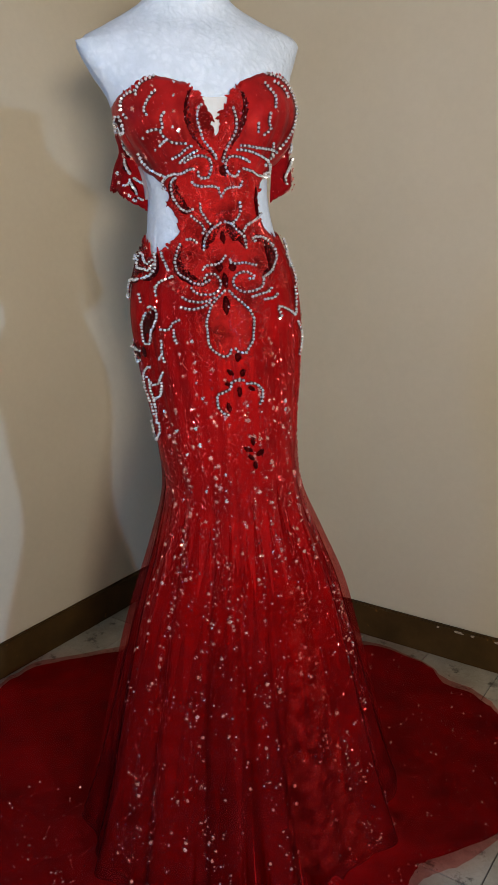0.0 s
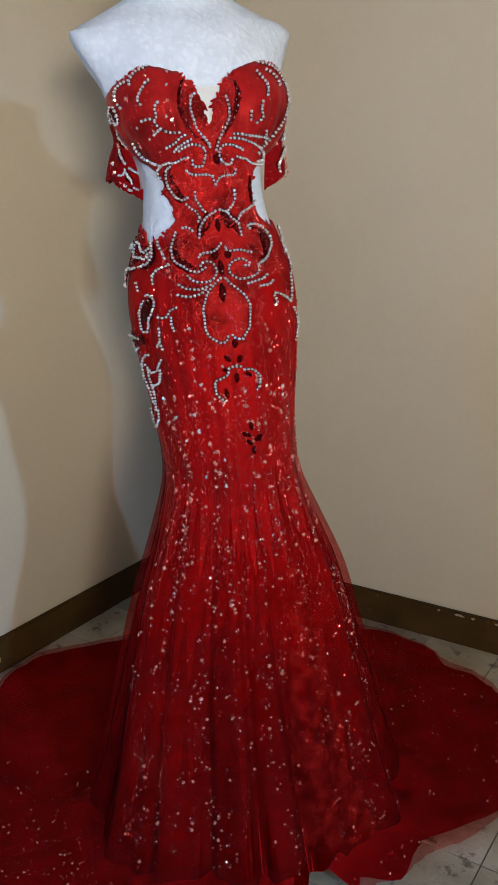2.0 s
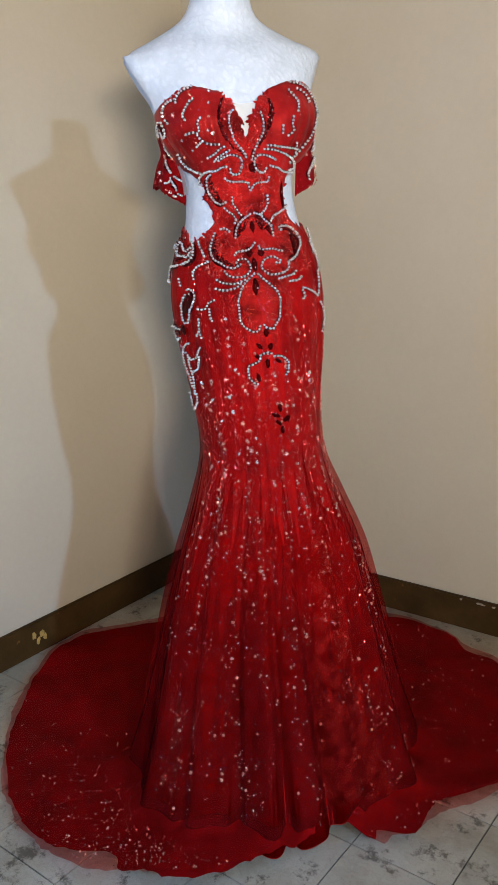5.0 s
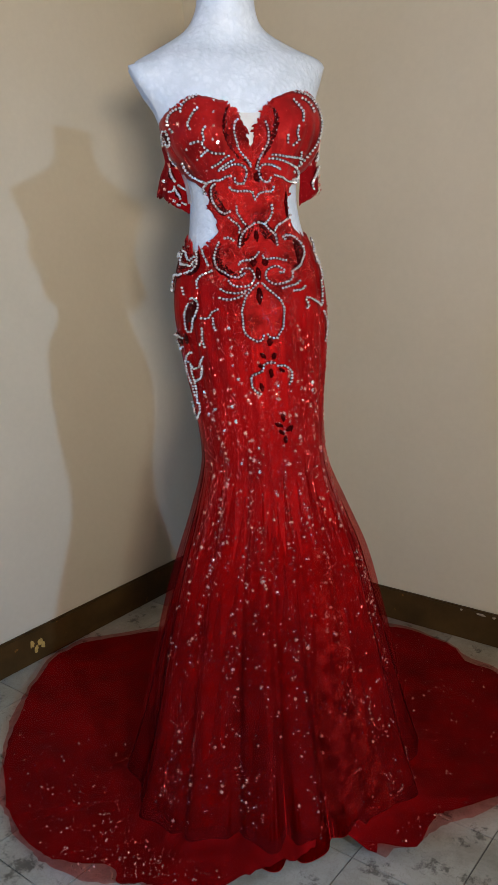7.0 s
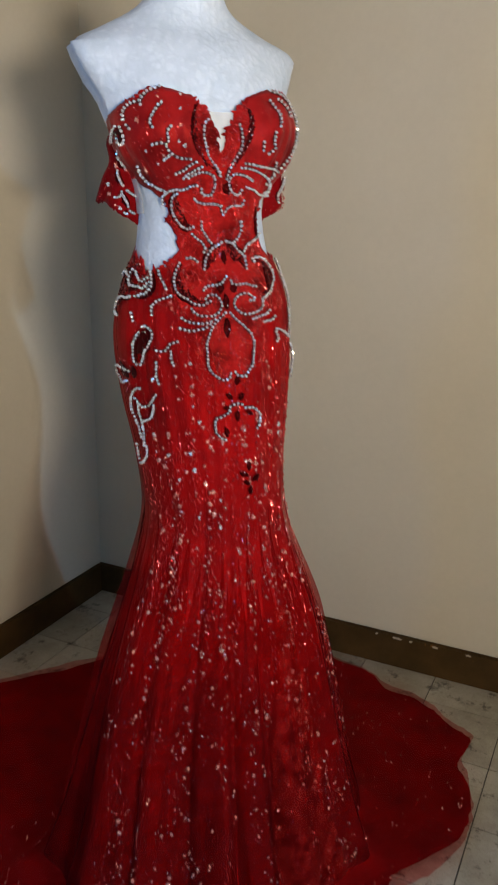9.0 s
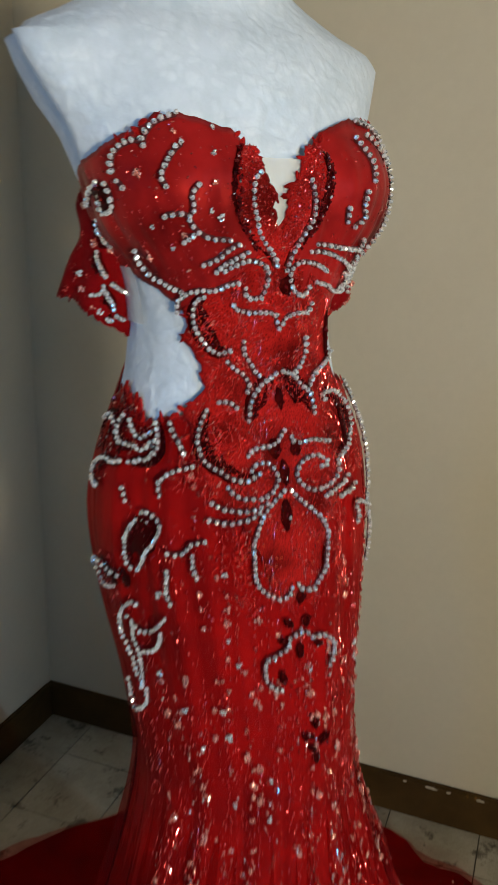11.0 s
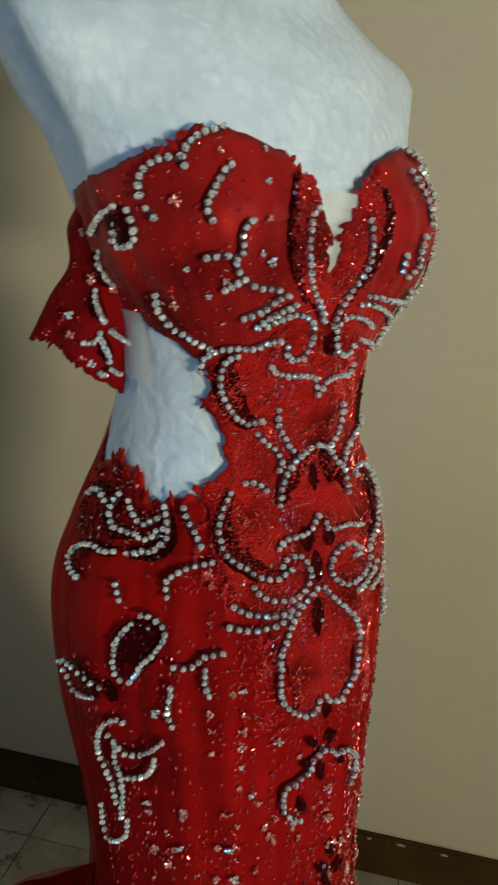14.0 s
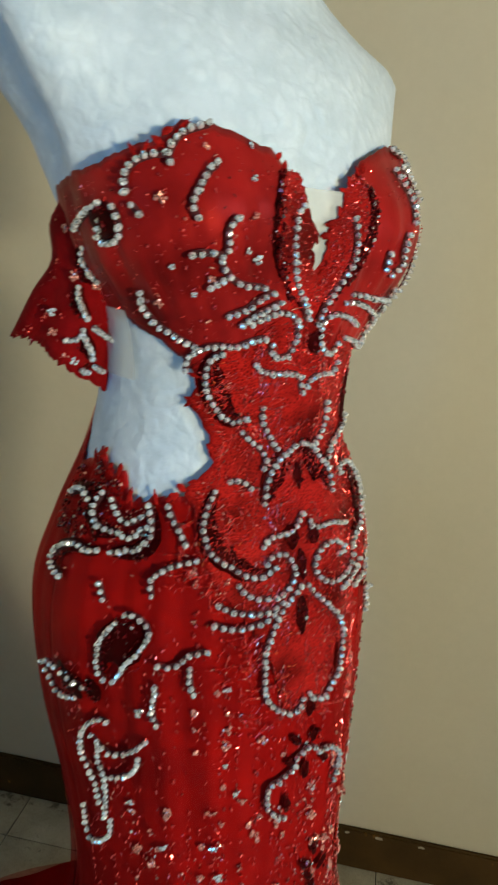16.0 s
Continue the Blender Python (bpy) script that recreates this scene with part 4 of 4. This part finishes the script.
def flower_mesh(name, count, material):
    """A small cluster of stones sewn round one another."""
    bm = bmesh.new()
    for i in range(count):
        a = 2 * math.pi * i / (count - 1) + random.uniform(-0.3, 0.3)
        r = 0.0 if i == 0 else random.uniform(0.0018, 0.0028)
        s = random.uniform(0.0013, 0.0021)
        m = pose(r * math.cos(a), r * math.sin(a), 0.0008, random.uniform(-50, 50), random.uniform(-50, 50), random.uniform(0, 90)) @ Matrix.Diagonal((s, s, 0.7 * s, 1))
        bmesh.ops.create_icosphere(bm, subdivisions=1, radius=1.0, matrix=m)
    # Split as on the rhinestones: every facet gets a separate glint tone.
    bmesh.ops.split_edges(bm, edges=bm.edges[:])
    me = bpy.data.meshes.new(name)
    bm.to_mesh(me)
    bm.free()
    me.materials.append(material)
    return me


FLOWER_KINDS = [flower_mesh("sequin_flower", n, m) for n, m in ((6, ROSE), (7, ROSE), (5, ROSE), (6, CRYSTAL), (4, ROSE), (7, ROSE))]


def put_flower(d, z, owner, out=0.002):
    ob = new("sequin_flower", random.choice(FLOWER_KINDS[:3] if z < 0.75 else FLOWER_KINDS if z < 1.2 else FLOWER_KINDS[2:4]))
    ob.parent = owner
    s = random.uniform(0.6, 1.25) * (0.82 if z < 0.75 else 1.0)
    o = out + fold(d, z) + (veil(z) if z < 0.9 else 0.0)
    ob.matrix_basis = seat(on_body, d, z, o) @ pose(0, 0, 0, random.uniform(-35, 35), random.uniform(-35, 35), random.uniform(0, 72)) @ Matrix.Diagonal((s, s, s, 1))


for d, z in FLOWERS + FLOWERS_LOW:
    put_flower(d, z, skirt if z < 1.2 else bodice)
for side, who in ((1, sleeve), (-1, sleeve_far)):
    for d, z in ((215, 1.311), (216, 1.270), (239, 1.250), (241, 1.306), (232, 1.253), (208, 1.285), (200, 1.343)):
        ob = new("sequin_flower", random.choice(FLOWER_KINDS[:4]))
        ob.parent = who
        ob.matrix_basis = seat(lambda a, h, o: on_sleeve(a, h, o, side), d, z, 0.002) @ pose(0, 0, 0, random.uniform(-25, 25), random.uniform(-25, 25), random.uniform(0, 72))
sparks = []
for column in range(26):
    d0 = -154 + 4.9 * column + random.uniform(-2, 2)
    z = random.uniform(0.80, 0.97)
    while z > 0.05:
        d = d0 + random.gauss(0, 1.1) + 3 * math.sin(z * 9 + column)
        if random.random() < 0.48:
            put_flower(d, z, skirt)
        for _ in range(random.randint(1, 5)):
            sparks.append((d + random.gauss(0, 1.2), z + random.gauss(0, 0.012)))
        z -= random.expovariate(1 / 0.034) + 0.006


def scatter(name, spots, radius, material, label):
    """Tiny eight-faced beads at (angle, height, out), one mesh."""
    return scatter_at(name, [Vector(on_body(d, z, o)) for d, z, o in spots], radius, material, label)


def scatter_at(name, places, radius, material, label):
    verts, faces = [], []
    for p in places:
        r = radius * (0.55 + 1.2 * random.random() ** 3)
        t = Euler((random.uniform(0, 3), random.uniform(0, 3), random.uniform(0, 3))).to_matrix()
        k = len(verts)
        verts += [p + t @ Vector(v) * r for v in ((1, 0, 0), (-1, 0, 0), (0, 0.8, 0), (0, -0.8, 0), (0, 0, 0.8), (0, 0, -0.8))]
        faces += [(k + a, k + b, k + c) for a, b, c in ((0, 2, 4), (2, 1, 4), (1, 3, 4), (3, 0, 4), (2, 0, 5), (1, 2, 5), (3, 1, 5), (0, 3, 5))]
    me = bpy.data.meshes.new(name)
    me.from_pydata(verts, [], faces)
    me.materials.append(material)
    ob = new(name, me)
    ob.parent = gown
    return tagged(ob, label=label, kind="stuff")


def bugles(name, items, radius, length, material, label):
    """Short glass tubes that lie on the cloth at (angle, height, out, turn), one mesh."""
    verts, faces = [], []
    for d, z, o, turn in items:
        m = seat(on_body, d, z, o)
        n = m.to_3x3() @ Vector((0, 0, 1))
        up = (Vector((0, 0, 1)) - n * n.z).normalized()
        side = up.cross(n)
        turn += random.gauss(0, 0.25)
        u = (side * math.cos(turn) + up * math.sin(turn) + n * random.gauss(0, 0.22)).normalized()
        v = n.cross(u).normalized()
        w = u.cross(v)
        e, q = 0.5 * length * random.uniform(0.6, 1.2), radius * random.uniform(0.8, 1.2)
        k = len(verts)
        p = m.translation
        verts += [p + u * a + v * b * q + w * c * q for a in (-e, e) for b, c in ((1, 0), (0, 1), (-1, 0), (0, -1))]
        faces += [(k + i, k + (i + 1) % 4, k + 4 + (i + 1) % 4, k + 4 + i) for i in range(4)] + [(k + 3, k + 2, k + 1, k), (k + 4, k + 5, k + 6, k + 7)]
    me = bpy.data.meshes.new(name)
    me.from_pydata(verts, [], faces)
    me.materials.append(material)
    ob = new(name, me)
    ob.parent = gown
    return tagged(ob, label=label, kind="stuff")


def lace_zone(d, z):
    """How deep inside the beaded lace a place lies; below 0: outside."""
    if z > 1.27:
        return 1 - abs(d + 89) / 24
    if z < 1.10:
        return 1 - abs(d + 92) / 26
    return 1 - abs(d + 89) / 46


def free_of_neck(d, z):
    return z < knots(NECK, d) - 0.006 - 0.0012 * abs(d + 90) * (abs(d + 90) < 14) and (abs(d + 90) > 5 or z < 1.318)


beads = {BLUSH: [], RUBY: [], ROSE: [], AMBER: []}
count = 0
while count < 6200:
    d, z = random.uniform(-134, -42), random.uniform(0.99, 1.36)
    if lace_zone(d, z) < 0 or noise.noise(Vector((d * 0.11, z * 28, 5))) < -0.2:
        continue
    turn = 7.0 * noise.noise(Vector((d * 0.07, z * 18, 0)))
    warm = noise.noise(Vector((d * 0.05, z * 14, 9))) > 0.12
    for k in range(random.randint(2, 5)):
        if free_of_neck(d, z):
            if z > 1.165 and not knots(PANEL_L, z) + 2 < d < knots(PANEL_R, z) - 2:
                break
            kind = random.choices((BLUSH, RUBY, ROSE, AMBER), (4, 5, 0.7, 0.7 if warm else 0.05))[0]
            beads[kind].append((d, z, 0.0031 + (lie(d, z) if z < 1.25 else 0.0), turn))
            count += 1
        turn += random.gauss(0, 0.3)
        d, z = d + 1.7 * math.cos(turn), z + 0.0033 * math.sin(turn)
# short dashes that follow the crystal lines over the plain cloth
for d, z, turn in SEWN:
    for _ in range(2):
        a, h = d + random.gauss(0, 3.2), z + random.gauss(0, 0.007)
        if random.random() < 0.5 and free_of_neck((a + 180) % 360 - 180, h):
            beads[random.choice((BLUSH, BLUSH, RUBY, ROSE))].append((a, h, 0.0024 + (lie(a, h) if h < 1.25 else 0.0), turn + random.choice((0.0, 1.1))))
for material, label in ((BLUSH, "red glass bugle beads sewn over the lace"), (RUBY, "ruby glass bugle beads sewn over the lace"), (ROSE, "pale rose bugle beads among the red ones"), (AMBER, "orange-red bugle beads over the waist")):
    bugles("bugle_beading", beads[material], 0.00040, 0.0026, material, label)
hip_beads = []
while len(hip_beads) < 520:
    d, z = random.uniform(168, 216), random.uniform(1.118, 1.18)
    if z < knots(HIP, (d + 180) % 360 - 180) - 0.004 and noise.noise(Vector((d * 0.16, z * 45, 2))) > -0.12:
        hip_beads.append((d, z, 0.0016 + lie(d, z)))
scatter("hip_beading", hip_beads[1:400], 0.0016, GARNET, "dark garnet beads along the edge of the cut-out")
scatter("hip_beading", hip_beads[400:470], 0.0012, ROSE, "pale rose beads along the edge of the cut-out")
scatter("hip_beading", hip_beads[470:], 0.0013, CRYSTAL, "tiny crystals along the edge of the cut-out")
scatter_at("petal_beading", GEMS, 0.0014, GARNET, "garnet beads beside the crystal lines")
petal_spots = [(d, z, 0.0050 + (lie(d, z) if z < 1.25 else 0.0)) for d, z in DARK_SPOTS]
scatter("petal_beading", [q for i, q in enumerate(petal_spots) if i % 14], 0.0017, GARNET, "garnet beads on the maroon petals")
scatter("petal_beading", petal_spots[::14], 0.0016, CRYSTAL, "single clear crystals among the garnet beads")
sleeve_beads = []
for side in (1, -1):
    for _ in range(260):
        d, z = random.uniform(165, 264), 1.232 + 0.125 * random.random()
        if noise.noise(Vector((d * 0.06, z * 40, side))) > 0.0:
            sleeve_beads.append(Vector(on_sleeve(d, max(z, 1.262 - 0.0006 * max(0, d - 205)), 0.0012, side)))
scatter_at("sleeve_glitter", sleeve_beads, 0.0011, BLUSH, "fine red beads over the sleeves")
# glitter: dotted trails of fine red specks that hang down the skirt, paler ones among them
fine, pale = [], []
while len(fine) < 4600:
    d, z = random.uniform(-174, -12), random.uniform(0.06, 1.09)
    if noise.noise(Vector((d * 0.25, z * 1.4, 4))) < (-0.15 if z > 0.65 else 0.1) or (z < 0.75 and not -160 < d < -22) or (z < 0.55 and random.random() < 0.45):
        continue
    for k in range(random.choice((1, 1, 2, 3, 6, 9))):
        fine.append((d + random.gauss(0, 0.8), z, 0.001 + fold(d, z) + veil(z), 1.57))
        z -= random.uniform(0.004, 0.014)
        if z < 0.05:
            break
for _ in range(420):
    z = random.uniform(0.05, 0.62)
    d = -66 + random.gauss(0, 9) + 6 * z
    fine.append((d, z, 0.009 + fold(d, z) + veil(z), random.uniform(0, 3)))
for d, z in sparks:
    if 0.03 < z < 1.0:
        for _ in range(2):
            pale.append((d + random.gauss(0, 0.5), z + random.gauss(0, 0.003), 0.0015 + fold(d, z) + veil(z)))
bugles("glitter", fine[::3], 0.0007, 0.0034, BLUSH, "fine red glitter dashes down the skirt")
scatter("glitter", [q[:3] for q in fine[1::3] + fine[2::3]], 0.00115, BLUSH, "fine red glitter specks over the skirt")
scatter("glitter", pale[::2], 0.0014, ROSE, "pale pink glitter specks in hanging streaks")
scatter("glitter", pale[1::5], 0.0015, CRYSTAL, "tiny clear crystals in hanging streaks")
spots = []
while len(spots) < 800:
    d, z = random.uniform(-178, -20), random.uniform(1.27, 1.42)
    if abs(d + 90) > 15 and knots(UNDER, d) + 0.006 < z < knots(NECK, d) - 0.006:
        spots.append((d, z, 0.0028))
scatter("cup_glitter", spots, 0.0008, BLUSH, "fine red glitter specks over the cups")

# specks that lie on the train
verts, faces = [], []
for i in range(1400):
    az = random.uniform(-215, 55)
    wrapped = (az + 180) % 360 - 180
    reach = knots(HEM, wrapped)
    if i % 5 < 2:
        az = wrapped = random.gauss(-138, 20)
        reach = knots(HEM, wrapped)
    r = reach * random.uniform(0.45, 0.97)
    if r < 0.30:
        continue
    p = Vector((r * math.cos(math.radians(az)), r * math.sin(math.radians(az)), 0))
    p.z = 0.0185 + 0.020 * (0.5 + 0.5 * noise.noise(Vector((p.x * 5, p.y * 5, 2.0)))) + 0.012 * noise.noise(Vector((wrapped * 0.11, 1.5, r / reach))) * r / reach
    s = random.choice((0.0013, 0.0015, 0.0018, 0.0030))
    t = Euler((random.uniform(0, 3), random.uniform(0, 3), random.uniform(0, 3))).to_matrix()
    k = len(verts)
    verts += [p + t @ Vector(v) * s for v in ((1, 0, 0), (-1, 0, 0), (0, 0.8, 0), (0, -0.8, 0), (0, 0, 0.8), (0, 0, -0.8))]
    faces += [(k + a, k + b, k + c) for a, b, c in ((0, 2, 4), (2, 1, 4), (1, 3, 4), (3, 0, 4), (2, 0, 5), (1, 2, 5), (3, 1, 5), (0, 3, 5))]
me = bpy.data.meshes.new("train_glitter")
me.from_pydata(verts, [], faces)
me.materials.append(ROSE)
ob = new("train_glitter", me)
ob.parent = gown
tagged(ob, "pale glitter specks over the train", kind="stuff")


def edging(name, steps, material=LACE):
    """A lace edge: small leaf tips along a line of (angle, height, turn)."""
    for d, z, turn in steps:
        bm = bmesh.new()
        patch(bm, d + random.uniform(-0.8, 0.8), z + random.uniform(-0.002, 0.002), random.uniform(0.007, 0.014), random.uniform(0.003, 0.006), turn + random.uniform(-55, 55), 0.0022, 1.3, True)
        part(name, bm, material, gown, "", True)


edging("lace_leaf", [(d, knots(NECK, d) - 0.002, 90 if knots(NECK, d) < 1.39 else 0) for d in [-104, -102, -100.5, -99, -80, -78, -76, -74] + [-141, -138, -135, -131, -128, -125, -52, -48, -45]])
edging("lace_leaf", [(d, knots(HIP, d), 0) for d in [178, -176, -170, -164, -156, -146, -139] + [-52 + 7 * i for i in range(5)]])
edging("lace_leaf", [(knots(PANEL_L, z), z, 80) for z in [1.171, 1.176, 1.202, 1.231, 1.235, 1.252]])
edging("lace_leaf", [(knots(PANEL_R, z), z, -80) for z in [1.173, 1.178, 1.205, 1.227, 1.231, 1.25]])

INNER_L = [(1.309, -89), (1.327, -89), (1.333, -92.5), (1.341, -94.2), (1.350, -92.2), (1.355, -91.2), (1.364, -94.9), (1.375, -96.3), (1.392, -98)]
OUTER_L = [(1.309, -97.5), (1.324, -103.8), (1.340, -106.5), (1.355, -106.8), (1.376, -105.3), (1.392, -102.6)]
INNER_R = [(1.309, -89), (1.327, -89), (1.332, -87.2), (1.340, -86.1), (1.353, -88.3), (1.358, -87.5), (1.371, -83.7), (1.382, -82.7), (1.395, -80)]
OUTER_R = [(1.309, -81), (1.329, -77.4), (1.344, -75.1), (1.358, -73.1), (1.373, -72.1), (1.386, -73), (1.395, -74.9)]
neck_beads = []
for inner, outer, top in ((INNER_L, OUTER_L, 1.392), (INNER_R, OUTER_R, 1.395)):
    bm = bmesh.new()
    rows = []
    for k in range(60):
        z = 1.309 + (top - 1.309) * k / 59
        i0 = knots(inner, z) + 1.2 * noise.noise(Vector((z * 300, 2, 0)))
        o0 = knots(outer, z) + 1.0 * noise.noise(Vector((z * 260, 5, 0)))
        rows.append([on_body(i0 + (o0 - i0) * i / 12, z, 0.0026) for i in range(13)])
        for _ in range(9):
            neck_beads.append((i0 + (o0 - i0) * random.uniform(0.05, 0.95), z + random.uniform(0, 0.0014), 0.0034))
    sheet(bm, rows)
    lift(part("neckline_lace", bm, LACE, gown, "ragged red lace edge beside the neckline", True), 0.001)
scatter("beading", neck_beads, 0.0009, BLUSH, "tiny red beads over the neckline lace")
edging("lace_leaf", [(knots(INNER_L, z), z, 50) for z in (1.334, 1.343, 1.352, 1.358, 1.368, 1.378, 1.388)])
edging("lace_leaf", [(knots(INNER_R, z), z, -50) for z in (1.333, 1.342, 1.354, 1.362, 1.372, 1.384)])
bm = bmesh.new()
sheet(bm, [[on_body(d, 1.318 + 0.066 * k / 8, 0.0005) for d in range(-102, -76, 2)] for k in range(9)])
part("nude_mesh", bm, NUDE, gown, "nude mesh insert in the neckline", True)
bm = bmesh.new()
sheet(bm, [[on_body(d, 1.242 + 0.05 * k / 8, 0.002) for d in range(-184, -162, 2)] for k in range(9)])
part("nude_mesh", bm, NUDE, gown, "nude mesh side strip", True)



def chip(owner, at, wide, high, material, label):
    """A flake of bare wood or filler in the paint."""
    bm = bmesh.new()
    ring = []
    for i in range(11):
        t = 2 * math.pi * i / 11
        q = random.uniform(0.5, 1.1)
        u, v = 0.5 * wide * q * math.cos(t), 0.5 * high * q * math.sin(t)
        ring.append(bm.verts.new((at[0], at[1] + u, at[2] + v) if owner is board_left else (at[0] + u, at[1], at[2] + v)))
    bm.faces.new(ring)
    part("paint_chip", bm, material, owner, label)


OCHRE = mat_plain("ochre_filler", (0.40, 0.26, 0.07), 0.8, 0, 0.25)
CHALK = mat_plain("bare_plaster", (0.36, 0.32, 0.26), 0.9, 0, 0.15)
for k in range(4):
    chip(board_left, (XL + 0.0145, 1.15 + 0.013 * k + random.uniform(-0.004, 0.004), 0.052 + random.uniform(-0.012, 0.012)), 0.02, 0.026, OCHRE, "chipped ochre patch")
for x, wide in ((-0.638, 0.030), (-0.60, 0.015), (-0.53, 0.022), (-0.70, 0.012), (-0.44, 0.018)):
    chip(board_right, (x, YR - 0.0145, 0.094), wide, 0.008, CHALK, "chipped pale edge")

# ---- floor tiles ----
PITCH, JOINT = 0.203, 0.0028
tile_mesh = None
x = -0.523 - 6 * PITCH
while x < XS:
    y = 1.032 - 14 * PITCH
    while y < YR:
        x0, x1, y0, y1 = max(x, XL), min(x + PITCH - JOINT, XS), max(y, YB), min(y + PITCH - JOINT, YR)
        if x1 - x0 > 0.01 and y1 - y0 > 0.01:
            full = x1 - x0 > PITCH - JOINT - 1e-4 and y1 - y0 > PITCH - JOINT - 1e-4
            if not full or tile_mesh is None:
                bm = bmesh.new()
                box(bm, (-(x1 - x0) / 2, -(y1 - y0) / 2, -0.004), ((x1 - x0) / 2, (y1 - y0) / 2, 0.0))
                me = bpy.data.meshes.new("tile")
                bm.to_mesh(me)
                bm.free()
                me.materials.append(TILE)
                if full:
                    tile_mesh = me
            ob = new("tile", tile_mesh if full else me)
            ob.parent = floor
            ob.location = ((x0 + x1) / 2, (y0 + y1) / 2, random.uniform(-0.0006, 0.0))
        y += PITCH
    x += PITCH
